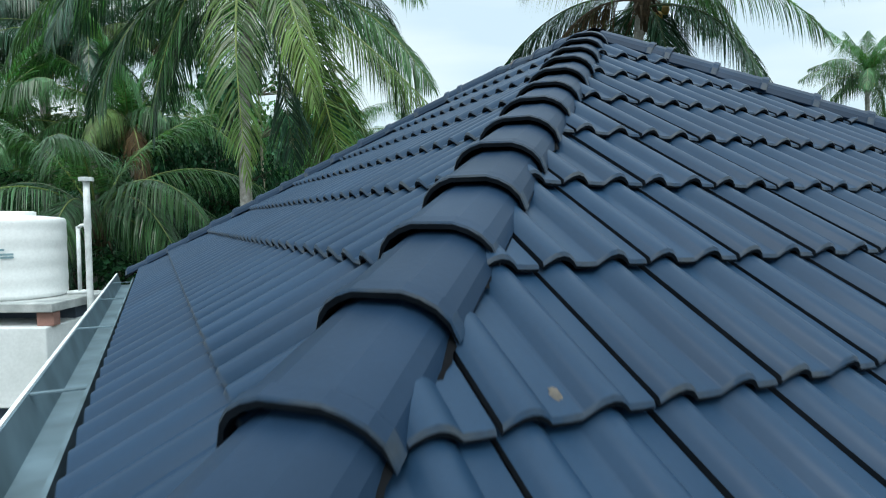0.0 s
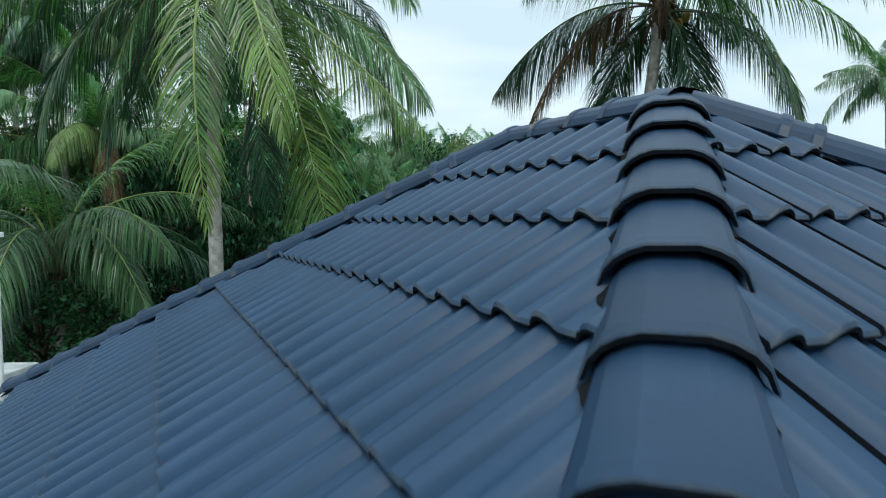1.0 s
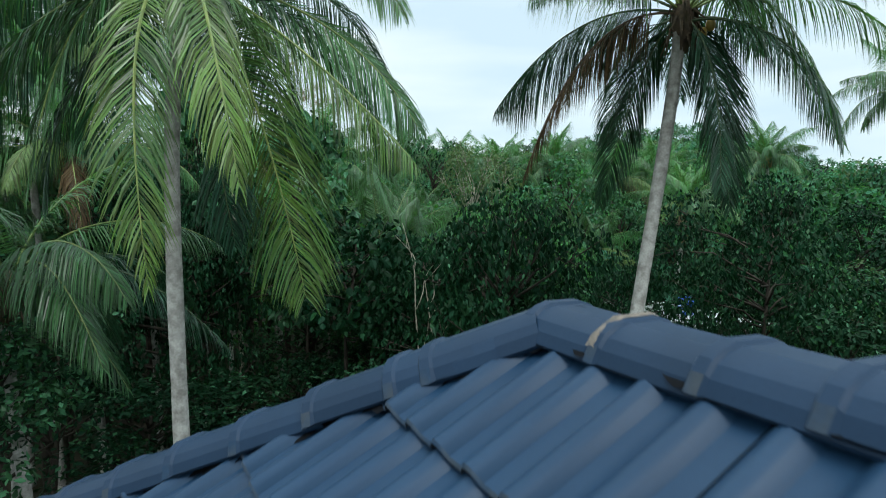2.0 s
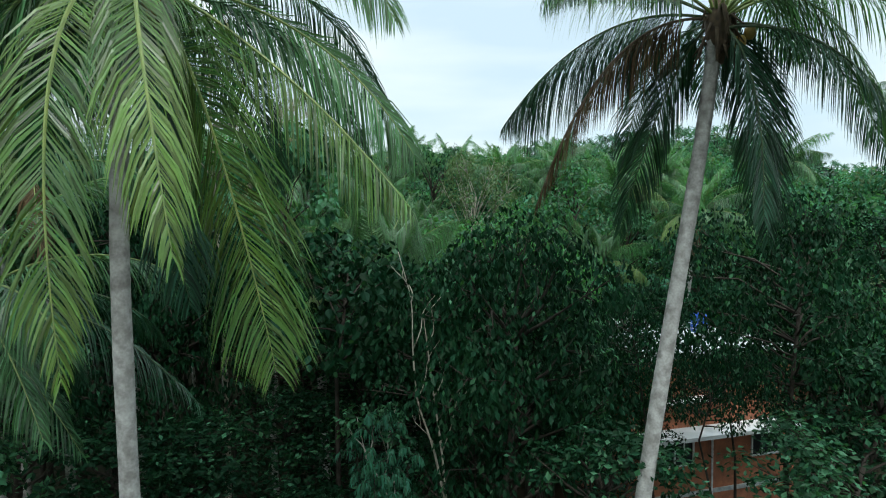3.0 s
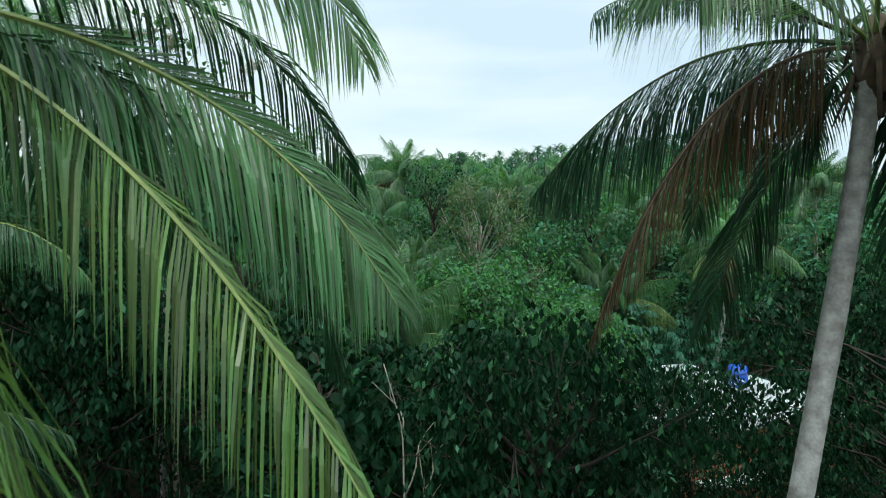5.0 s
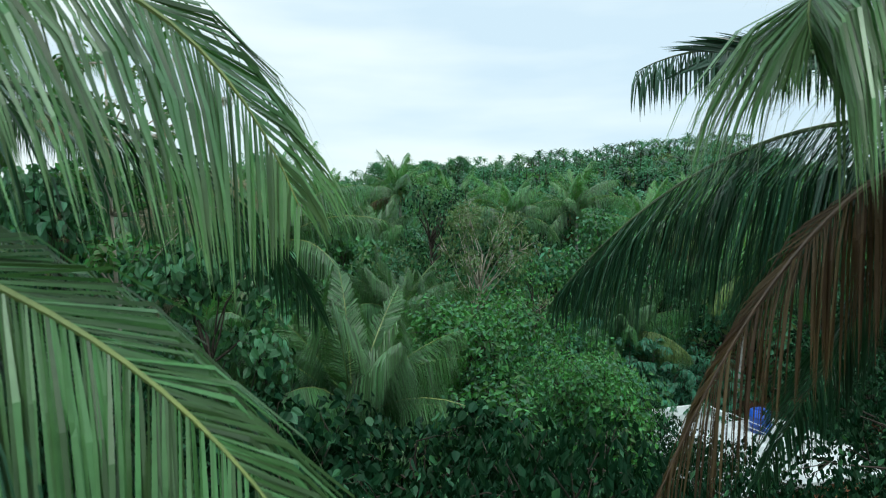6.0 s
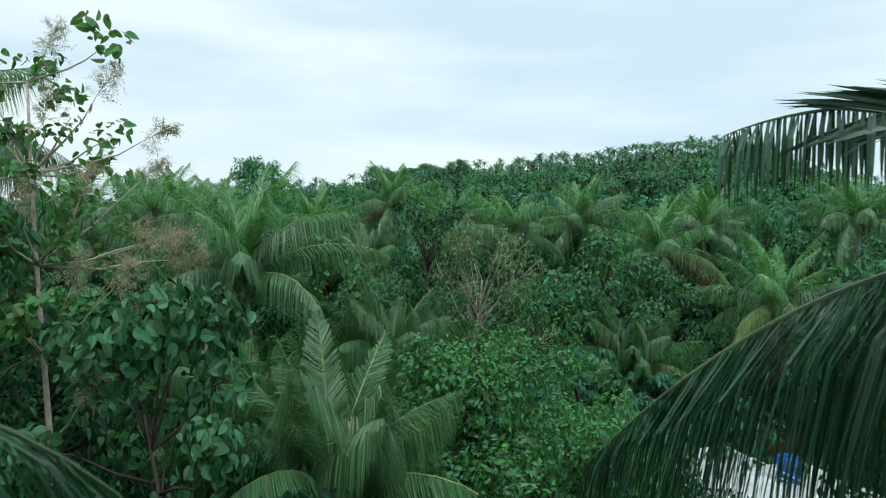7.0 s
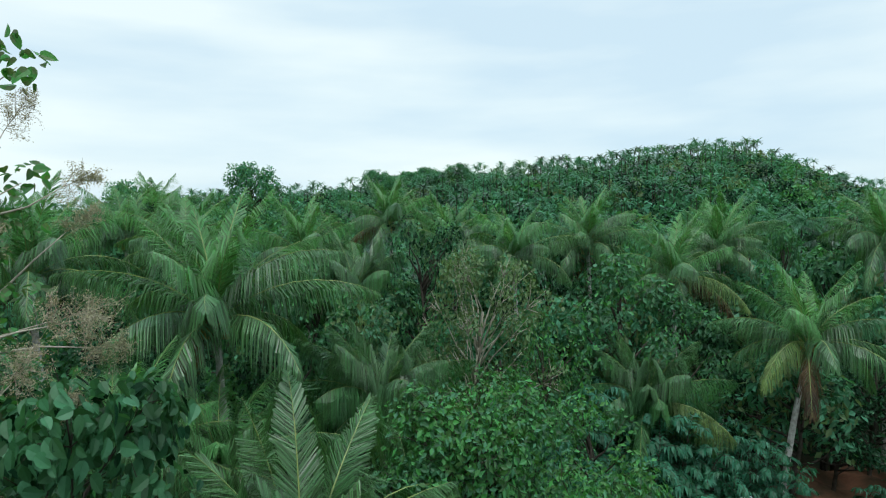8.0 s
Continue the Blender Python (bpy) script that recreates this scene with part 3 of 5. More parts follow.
# ================= palms =================
def frond(soup, rng, base, az, e0, e1, length, n=100, leaf=0.95, width=0.042, hang=0.75, rach=0, blade=1, sway=0.0, segs=3, r0=0.030, via=None, twist=0.22, jit=0.06, sweep=0.75, face=0.0, fall=0.0, blunt=False, tuft=1.0):
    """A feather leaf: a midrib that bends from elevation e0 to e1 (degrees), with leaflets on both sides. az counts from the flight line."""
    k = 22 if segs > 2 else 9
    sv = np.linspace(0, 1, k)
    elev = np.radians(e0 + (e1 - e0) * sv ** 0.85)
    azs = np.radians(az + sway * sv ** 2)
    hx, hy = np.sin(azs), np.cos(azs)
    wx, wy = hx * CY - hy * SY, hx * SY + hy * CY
    d = np.stack([wx * np.cos(elev), wy * np.cos(elev), np.sin(elev)], 1)
    pts = np.asarray(base, float) + np.concatenate([np.zeros((1, 3)), np.cumsum((d[1:] + d[:-1]) / 2, 0)]) * (length / (k - 1))
    if via is not None:
        # a leaf whose middle and tip are known: one smooth bow from the crown
        b, m, e = np.asarray(base, float), np.asarray(via[0], float), np.asarray(via[1], float)
        c = 2 * m - (b + e) / 2
        q = sv[:, None]
        pts = (1 - q) ** 2 * b + 2 * q * (1 - q) * c + q * q * e
        d = unit(np.gradient(pts, axis=0))
    if r0:
        tube(soup, pts, r0 * (1 - sv) ** 0.8 + 0.003, 5 if segs > 2 else 3, rach, cap=False)
    st = np.linspace(0.13, 0.995, n)
    for side in (-1.0, 1.0):
        s = np.clip(st + rng.normal(0, 0.0025, n), 0.1, 1)
        c = np.stack([np.interp(s, sv, pts[:, i]) for i in range(3)], 1)
        t = unit(np.stack([np.interp(s, sv, d[:, i]) for i in range(3)], 1))
        lat = unit(np.cross(t, np.array([0, 0, 1.0])) + 1e-6)
        up = np.cross(lat, t)
        cf, sf = math.cos(radians(face)), math.sin(radians(face))
        lat, up = lat * cf + up * sf, up * cf - lat * sf
        fwd = sweep + (0.0 if blunt else 0.9) * s ** 2
        # leaflets lie in tufts: a slow wander along the midrib, and a little of their own
        w1 = np.interp(s, np.linspace(0, 1, 17), rng.normal(0, tuft, 17))
        w2 = np.interp(s, np.linspace(0, 1, 13), rng.normal(0, tuft, 13))
        w3 = np.interp(s, np.linspace(0, 1, 15), rng.normal(0, tuft, 15))
        dirv = unit(lat * side + t * (fwd + w1 * 0.14 + rng.normal(0, jit, n))[:, None] + up * (0.28 * (1 - s) + w2 * 0.14 + rng.normal(0, jit, n))[:, None])
        L = leaf * (0.42 + 0.75 * np.sin(np.pi * np.clip(s * 0.86 + 0.13, 0, 1)) ** 0.8) * (1 - 0.45 * smooth01((s - 0.8) / 0.2)) * rng.uniform(0.82, 1.08, n) * np.where(rng.random(n) < 0.05, 0.55, 1.0)
        if blunt:
            L = leaf * rng.uniform(0.8, 1.1, n)
        down = np.array([0, 0, -1.0])
        level = np.sqrt(np.clip(1 - t[:, 2] ** 2, 0, 1))
        hg = hang * (0.22 + fall + 0.9 * level ** 1.5) * np.exp(w3 * 0.28) * rng.uniform(0.75, 1.28, n) * np.where(rng.random(n) < 0.07, 2.2, 1.0)
        d1 = unit(dirv + down * (0.35 * hg)[:, None])
        d2 = unit(dirv + down * (1.25 * hg)[:, None])
        d3 = unit(dirv + down * (2.6 * hg)[:, None])
        p1 = c + d1 * (L * 0.35)[:, None]
        p2 = p1 + d2 * (L * 0.35)[:, None]
        p3 = p2 + d3 * (L * 0.30)[:, None]
        tw = rng.normal(0, twist, n)[:, None]
        wv = unit(t - dirv * np.sum(t * dirv, 1)[:, None])
        wv = (wv * np.cos(tw) + np.cross(dirv, wv) * np.sin(tw)) * (width * rng.uniform(0.7, 1.15, n))[:, None]
        if segs > 2:
            v = np.stack([c - wv * 0.25, c + wv * 0.25, p1 - wv * 0.5, p1 + wv * 0.5, p2 - wv * 0.36, p2 + wv * 0.36, p3], 1)
            b = np.arange(n)[:, None] * 7
            soup.add(v, (np.concatenate([b + [0, 1, 3, 2], b + [2, 3, 5, 4]]), blade), (b + [4, 5, 6], blade))
        else:
            v = np.stack([c - wv * 0.3, c + wv * 0.3, p1 - wv * 0.5, p1 + wv * 0.5, p3], 1)
            b = np.arange(n)[:, None] * 5
            soup.add(v, (b + [0, 1, 3, 2], blade), (b + [2, 3, 4], blade))


def palm_trunk(soup, pts, r_base, r_top, sides=12):
    pts = np.asarray(pts, float)
    m = 160 if sides > 10 else 60
    s = np.linspace(0, 1, len(pts))
    si = np.linspace(0, 1, m)
    # smooth curve through the given places
    cs = np.stack([np.polyval(np.polyfit(s, pts[:, i], min(3, len(pts) - 1)), si) for i in range(3)], 1)
    rad = r_base + (r_top - r_base) * si ** 0.6
    rad = rad * (1 + (0.035 * ((np.arange(m) * 0.5) % 1.0) if sides > 10 else 0.025 * (np.arange(m) % 2))) * (1 + 0.03 * np.sin(si * 37) * np.sin(si * 11)) + 0.10 * np.exp(-si * 22)
    tube(soup, cs, rad, sides)


def near_palm(label, trunk_pts, crown, fronds, seed, nuts, leaf=1.25, girth=1.0):
    """A coconut palm whose leaves are told apart: each one a part."""
    rng = np.random.default_rng(seed)
    palm = tagged(empty("coconut_palm", trunk_pts[0]), label, "palm tree", "coconut palms beside the house")
    inv = Matrix.Translation(palm.location).inverted()
    s = Soup()
    palm_trunk(s, trunk_pts, 0.16 * girth, 0.115 * girth)
    tr = part("trunk", s.mesh("trunk", [M_BARK], True), palm, "grey ringed trunk")
    tr.matrix_parent_inverse = inv
    s = Soup()
    c = np.asarray(crown)
    tube(s, [c + (0, 0, -0.9), c + (0, 0, -0.5), c + (0, 0, -0.1), c + (0, 0, 0.35)], [0.12, 0.19, 0.24, 0.10], 10)
    for k in range(26):
        a, z = rng.uniform(0, 6.28), rng.uniform(-0.75, 0.1)
        o = np.array([math.cos(a), math.sin(a), 0])
        tube(s, [c + o * 0.14 + (0, 0, z), c + o * 0.25 + (0, 0, z + 0.1), c + o * rng.uniform(0.34, 0.5) + (0, 0, z - rng.uniform(0.1, 0.6))], [0.05, 0.035, 0.012], 4)
    ob = part("leaf_sheath", s.mesh("leaf_sheath", [M_FIBRE], True), palm, "brown fibrous leaf bases")
    ob.matrix_parent_inverse = inv
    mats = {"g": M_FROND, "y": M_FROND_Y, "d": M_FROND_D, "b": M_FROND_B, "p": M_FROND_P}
    names = {"g": "green feather leaf", "y": "yellowing green feather leaf", "d": "feather leaf, crown shade put into its deep green", "b": "dry brown hanging leaf", "p": "glossy green feather leaf, sky sheen put into its paler green"}
    for spec in fronds:
        s = Soup()
        via = None
        size, face, sweep = leaf, 0, 0.75
        if len(spec) < 6 or isinstance(spec[0], tuple):
            mid, tip, tone, hang = spec[:4]
            size = spec[4] if len(spec) > 4 else size
            face = spec[5] if len(spec) > 5 else 0
            sweep = spec[6] if len(spec) > 6 else sweep
            via = (at(*mid), at(*tip))
            base = c + np.asarray((via[0] - Vector(c)).normalized()) * 0.15
            az = e0 = e1 = ln = 0
        else:
            az, e0, e1, ln, tone, hang = spec
            a = radians(az)
            hx, hy = math.sin(a), math.cos(a)
            base = c + np.array([hx * CY - hy * SY, hx * SY + hy * CY, 0]) * 0.16 + (0, 0, -0.25 + e0 / 160)
        torn = hang > 4 or hang < 0.1
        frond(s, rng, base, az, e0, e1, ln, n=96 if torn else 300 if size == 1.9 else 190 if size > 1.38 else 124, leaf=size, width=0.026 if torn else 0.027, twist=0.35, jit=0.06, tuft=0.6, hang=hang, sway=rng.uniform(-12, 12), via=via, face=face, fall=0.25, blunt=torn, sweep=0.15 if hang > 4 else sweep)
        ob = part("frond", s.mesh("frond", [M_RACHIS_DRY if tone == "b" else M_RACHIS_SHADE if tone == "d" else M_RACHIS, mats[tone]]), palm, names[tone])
        ob.matrix_parent_inverse = inv
    for az, dz, out in nuts:
        a = radians(az)
        hx, hy = math.sin(a), math.cos(a)
        o = np.array([hx * CY - hy * SY, hx * SY + hy * CY, 0])
        s = Soup()
        th = np.linspace(0, math.pi, 7)
        tube(s, [c + o * out + (0, 0, dz - 0.14 * math.cos(t)) for t in th], 0.012 + 0.10 * np.sin(th) ** 0.8, 8)
        ob = part("coconut", s.mesh("coconut", [M_NUT], True), palm, "yellow-orange coconut")
        ob.matrix_parent_inverse = inv
    return palm


GZ = -10.8
near_palm("tall coconut palm with drooping yellow-green leaves beside the roof",
          [at(-4.17, 13.45, GZ), at(-4.25, 13.45, -3.5), at(-4.34, 13.45, 1.0), at(-4.28, 13.5, 3.8), at(-3.98, 13.5, 5.7)], at(-3.95, 13.5, 5.9),
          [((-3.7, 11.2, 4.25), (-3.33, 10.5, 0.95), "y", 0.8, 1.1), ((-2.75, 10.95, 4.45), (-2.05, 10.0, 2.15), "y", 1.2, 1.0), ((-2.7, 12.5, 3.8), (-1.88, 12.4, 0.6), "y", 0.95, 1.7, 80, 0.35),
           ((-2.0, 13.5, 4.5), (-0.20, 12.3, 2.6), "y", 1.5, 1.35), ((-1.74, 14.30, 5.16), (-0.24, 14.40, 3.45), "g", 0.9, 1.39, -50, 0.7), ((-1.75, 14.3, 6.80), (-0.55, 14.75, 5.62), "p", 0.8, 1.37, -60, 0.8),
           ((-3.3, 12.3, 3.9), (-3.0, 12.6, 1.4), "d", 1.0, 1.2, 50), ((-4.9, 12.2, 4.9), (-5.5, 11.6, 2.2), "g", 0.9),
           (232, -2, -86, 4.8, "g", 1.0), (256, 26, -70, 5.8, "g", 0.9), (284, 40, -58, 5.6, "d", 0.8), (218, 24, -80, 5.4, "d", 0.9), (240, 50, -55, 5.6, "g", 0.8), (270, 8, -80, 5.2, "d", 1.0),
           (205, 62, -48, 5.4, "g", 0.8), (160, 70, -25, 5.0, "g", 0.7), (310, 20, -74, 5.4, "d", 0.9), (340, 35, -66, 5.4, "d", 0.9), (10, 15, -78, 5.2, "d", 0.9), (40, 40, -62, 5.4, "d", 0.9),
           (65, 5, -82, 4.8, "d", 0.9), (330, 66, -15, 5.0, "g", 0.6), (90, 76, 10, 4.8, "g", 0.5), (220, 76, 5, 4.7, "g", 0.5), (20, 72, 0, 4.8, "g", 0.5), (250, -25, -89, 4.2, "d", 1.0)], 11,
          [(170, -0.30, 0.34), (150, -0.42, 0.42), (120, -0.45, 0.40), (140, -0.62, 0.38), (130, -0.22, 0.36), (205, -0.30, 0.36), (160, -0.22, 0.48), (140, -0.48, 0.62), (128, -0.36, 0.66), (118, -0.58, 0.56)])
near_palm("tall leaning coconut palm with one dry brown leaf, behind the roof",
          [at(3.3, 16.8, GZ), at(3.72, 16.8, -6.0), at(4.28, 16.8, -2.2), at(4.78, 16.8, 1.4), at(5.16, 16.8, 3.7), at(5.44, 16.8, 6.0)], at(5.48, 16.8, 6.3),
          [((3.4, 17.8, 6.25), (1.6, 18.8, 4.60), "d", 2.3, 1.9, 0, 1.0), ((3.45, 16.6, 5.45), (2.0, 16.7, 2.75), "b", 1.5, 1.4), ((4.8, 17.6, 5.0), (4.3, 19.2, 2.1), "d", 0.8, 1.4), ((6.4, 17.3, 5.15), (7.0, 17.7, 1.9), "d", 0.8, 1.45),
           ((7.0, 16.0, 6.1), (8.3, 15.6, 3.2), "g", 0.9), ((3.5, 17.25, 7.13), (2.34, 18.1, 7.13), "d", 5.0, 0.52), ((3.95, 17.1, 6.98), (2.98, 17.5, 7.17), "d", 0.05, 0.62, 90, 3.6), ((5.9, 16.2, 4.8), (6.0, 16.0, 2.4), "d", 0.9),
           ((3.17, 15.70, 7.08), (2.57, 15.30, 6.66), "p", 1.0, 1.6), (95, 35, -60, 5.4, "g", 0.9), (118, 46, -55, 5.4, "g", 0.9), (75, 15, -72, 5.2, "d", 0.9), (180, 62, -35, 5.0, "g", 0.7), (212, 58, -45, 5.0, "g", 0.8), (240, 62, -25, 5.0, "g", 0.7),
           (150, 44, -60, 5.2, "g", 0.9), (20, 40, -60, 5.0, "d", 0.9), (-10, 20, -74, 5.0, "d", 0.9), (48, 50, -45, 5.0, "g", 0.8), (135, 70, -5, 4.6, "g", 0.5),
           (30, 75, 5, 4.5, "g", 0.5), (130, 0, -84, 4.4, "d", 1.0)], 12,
          [(95, -0.5, 0.42), (90, -0.3, 0.62)], girth=1.15)


near_palm("low coconut palm with arching leaves below the tall one",
          [at(-8.9, 16.6, GZ), at(-9.0, 16.6, -7.0), at(-9.15, 16.5, -4.0), at(-9.3, 16.4, -1.5), at(-9.3, 16.4, 0.3)], at(-9.3, 16.4, 0.4),
          [((-6.9, 16.4, 0.75), (-4.5, 16.4, -1.0), "d", 0.9), ((-7.9, 16.0, 0.2), (-6.4, 15.8, -1.7), "g", 0.8), ((-7.6, 15.2, 0.9), (-6.0, 14.2, -0.9), "g", 0.8), ((-9.0, 14.6, 0.8), (-8.8, 13.2, -1.2), "g", 0.8),
           (40, 45, -60, 4.8, "d", 0.9), (75, 62, -35, 4.8, "g", 0.8), (120, 55, -50, 4.8, "g", 0.8), (160, 70, -20, 4.6, "g", 0.7), (200, 50, -55, 4.8, "g", 0.8), (240, 30, -65, 4.8, "d", 0.9),
           (280, 55, -45, 4.8, "d", 0.8), (320, 20, -70, 4.8, "d", 0.9), (0, 25, -70, 4.8, "d", 0.9), (60, 78, 15, 4.4, "g", 0.5), (230, 76, 10, 4.4, "g", 0.5), (180, 10, -82, 4.2, "d", 0.9)], 13, [])


def palm_meshes(seed, size, fronds, n=46, upright=0.0, tone=0, fall=0.1):
    """Trunkless crown and its spread, shared by palms further off."""
    rng = np.random.default_rng(seed)
    s = Soup()
    for k in range(fronds):
        az = k * 137.5 + rng.uniform(-12, 12)
        q = k / fronds
        e0 = 87 - (74 - 40 * upright) * q ** 1.1 + rng.uniform(-6, 6)
        e1 = max(-80, e0 - (30 + (88 - 40 * upright) * q ** 0.8) * rng.uniform(0.85, 1.15))
        frond(s, rng, (0, 0, 0), az, e0, e1, size * rng.uniform(0.78, 1.1) * (0.85 + 0.15 * min(1, q * 3)), n=n, leaf=(0.27 if n < 140 else 0.34) * size, width=0.032 if n < 140 else 0.022, hang=0.8 + 1.3 * q, fall=fall + 0.2 * q, segs=2, sway=rng.uniform(-15, 15), r0=0.026,
              twist=0.2, jit=0.06, sweep=1.35 - min(0.7, 1.05 * q), blade=4 if q < 0.4 else 2 if q > 0.93 and rng.random() < 0.35 else 5 if rng.random() < 0.08 else 1)
    tube(s, [(0, 0, -0.5), (0, 0, -0.15), (0, 0, 0.25)], [0.11, 0.15, 0.06], 7, 3)
    th = np.linspace(0, math.pi, 5)
    for k in range(0 if tone else 11):
        a, o, z = k * 2.4, rng.uniform(0.2, 0.42), rng.uniform(-0.35, 0.12)
        tube(s, [(math.cos(a) * o, math.sin(a) * o, z - 0.14 * math.cos(t)) for t in th], 0.012 + 0.10 * np.sin(th), 6, 6)
    return s.mesh("crown", [M_RACHIS, (M_FROND, M_FROND_S, M_FROND_D)[tone], M_FROND_B, M_FIBRE, (M_FROND_N, M_FROND, M_FROND_D)[tone], M_FROND_T, M_NUT])


CROWNS = [palm_meshes(31, 4.6, 21, 116, 0.15), palm_meshes(32, 4.7, 22, 116, 0.30), palm_meshes(33, 4.6, 20, 116, 0.25), palm_meshes(34, 4.3, 25, 96, 0.0, 2), palm_meshes(35, 5.2, 27, 250, 0.30, 1, 0.75)]


def grove_palm(r, f, z, crown, turn, scale=1.0, label="coconut palm with a full green crown in the grove", lean=(0.6, 0.4)):
    """A whole palm: crown at (r, f, z), trunk down to the land."""
    g = float(ground_z(r, f)) - 0.1
    top = at(r, f, z)
    foot = at(r + lean[0], f + lean[1], g)
    palm = tagged(empty("coconut_palm", foot), label, "palm tree", "coconut palms of the grove")
    s = Soup()
    mid = (top + foot) / 2 + Vector((lean[1], -lean[0], 0)) * 0.25
    palm_trunk(s, [p - foot for p in (foot, (foot + mid) / 2 + Vector((0.05, 0, 0)), mid, (mid + top) / 2, top)], 0.17, 0.11, 9)
    part("trunk", s.mesh("trunk", [M_BARK], True), palm)
    c = part("crown", CROWNS[crown], palm)
    c.matrix_local = Matrix.Translation(top - foot) @ Matrix.Rotation(turn, 4, "Z") @ Matrix.Scale(scale, 4)
    return palm


# ================= broad-leaved trees =================
def leaf_cloud(rng, centres, radii, count, size, flat=0.7, shell=0.55, ovate=False, droop=0.45):
    """count leaves spread over clumps; each leaf is a folded blade of two triangles pairs."""
    w = radii ** 2 / np.sum(radii ** 2)
    which = rng.choice(len(centres), count, p=w)
    d = unit(rng.normal(0, 1, (count, 3)))
    rad = (shell + (1 - shell) * rng.random(count) ** 0.5) * rng.uniform(0.75, 1.12, count)
    p = centres[which] + d * (radii[which] * rad)[:, None] * np.array([1, 1, flat])
    nrm = unit(d * 0.9 + np.array([0, 0, 0.55]) + rng.normal(0, 0.55, (count, 3)))
    ax = unit(np.cross(nrm, rng.normal(0, 1, (count, 3))))
    ax = unit(ax + d * 0.3 - np.array([0, 0, droop]))
    if droop > 1:
        # leaves that hang edge-down turn any way about their stalks
        nrm = rng.normal(0, 1, (count, 3))
    sd = unit(np.cross(nrm, ax))
    L = size * rng.uniform(0.6, 1.25, count)[:, None]
    up = unit(np.cross(ax, sd))
    if ovate:
        bend = up * L
        rim = [(0.07, 0.20, 0.06), (0.27, 0.33, 0.09), (0.55, 0.30, 0.06), (0.80, 0.17, 0.0)]
        ring = [p] + [p + ax * L * a + sd * L * w + bend * h for a, w, h in rim] + [p + ax * L - bend * 0.10] + [p + ax * L * a - sd * L * w + bend * h for a, w, h in rim[::-1]]
        v = np.stack(ring + [p + ax * L * 0.5 - bend * 0.03], 1)
        b = np.arange(count)[:, None] * 11
        return v, np.concatenate([b + [k, (k + 1) % 10, 10] for k in range(10)])
    v = np.stack([p, p + ax * L * 0.5 + sd * L * 0.26 + up * L * 0.08, p + ax * L, p + ax * L * 0.5 - sd * L * 0.26 + up * L * 0.08], 1)
    b = np.arange(count)[:, None] * 4
    return v, np.concatenate([b + [0, 1, 2], b + [0, 2, 3]])


def clumps(rng, n, spread, height, low=0.0):
    """Centres of n leaf clumps through an uneven crown of that half width and height."""
    a = rng.uniform(0, 2 * math.pi, n)
    z = rng.random(n)
    w = spread * np.sqrt(np.clip(1 - (2 * z - 0.8) ** 2 * 0.55, 0.1, 1)) * rng.uniform(0.35, 1.0, n)
    return np.stack([np.cos(a) * w, np.sin(a) * w, low + z * height], 1)


def tree_meshes(seed, spread, height, stem, n_clump, leaves, size, mats, clump_r=None, mix=0.2, sparse=False, limb=0.86, thin=0.42, bark=M_WOOD, ovate=False, fine=0.95, twigs=3, droop=0.45):
    """Trunk with limbs, and crown. The origin is at the foot."""
    rng = np.random.default_rng(seed)
    c = clumps(rng, n_clump, spread, height, stem)
    rad = (clump_r or spread * 0.34) * rng.uniform(0.6, 1.25, n_clump)
    wood, crown = Soup(), Soup()
    top = stem + height * 0.72
    bend = rng.normal(0, 0.12 * spread, (5, 2)) * np.linspace(0, 1, 5)[:, None]
    axis = np.array([[bend[i, 0], bend[i, 1], top * i / 4] for i in range(5)])
    r0 = 0.045 * (stem + height) ** 0.9 * (0.5 if sparse else 1) * thin
    tube(wood, axis, r0 * np.linspace(1, 0.3, 5), 8)
    for k in range(n_clump):
        s0 = np.clip((c[k, 2] * limb) / top, 0.15, 0.95)
        b0 = np.array([np.interp(s0, np.linspace(0, 1, 5), axis[:, i]) for i in range(3)])
        m = (b0 + c[k]) / 2 + rng.normal(0, 0.12 * spread, 3) * 0.6
        e = c[k] + (c[k] - b0) * 0.15
        tube(wood, [b0, (b0 + m) / 2 + rng.normal(0, 0.05, 3), m, (m + c[k]) / 2, e], r0 * np.array([0.34, 0.27, 0.2, 0.12, 0.04]), 4)
        for _ in range(5 if sparse else twigs):
            q = c[k] + unit(rng.normal(0, 1, 3)) * rad[k] * 0.95
            h = (c[k] + q) / 2 + rng.normal(0, 0.1, 3) * rad[k]
            tube(wood, [m * 0.3 + c[k] * 0.7, h, q], r0 * np.array([0.11, 0.07, 0.02]), 4)
    n2 = int(leaves * mix)
    v, f = leaf_cloud(rng, c, rad, leaves - n2, size, ovate=ovate, droop=droop)
    crown.add(v, (f, 0))
    if n2:
        v, f = leaf_cloud(rng, c, rad * 1.05, n2, size * fine, shell=0.85 if fine > 0.5 else 0.1, ovate=ovate and fine > 0.5, droop=droop)
        crown.add(v, (f, 1))
    return wood.mesh("trunk", [bark], True), crown.mesh("crown", mats)


def plant_tree(meshes, r, f, name, label, category, group, turn=0.0, scale=(1, 1, 1), z=None):
    g = float(ground_z(r, f)) - 0.05 if z is None else z
    tree = tagged(empty(name, at(r, f, g)), label, category, group)
    tree.rotation_euler = (0, 0, turn)
    tree.scale = scale
    part("trunk", meshes[0], tree)
    part("crown", meshes[1], tree)
    return tree


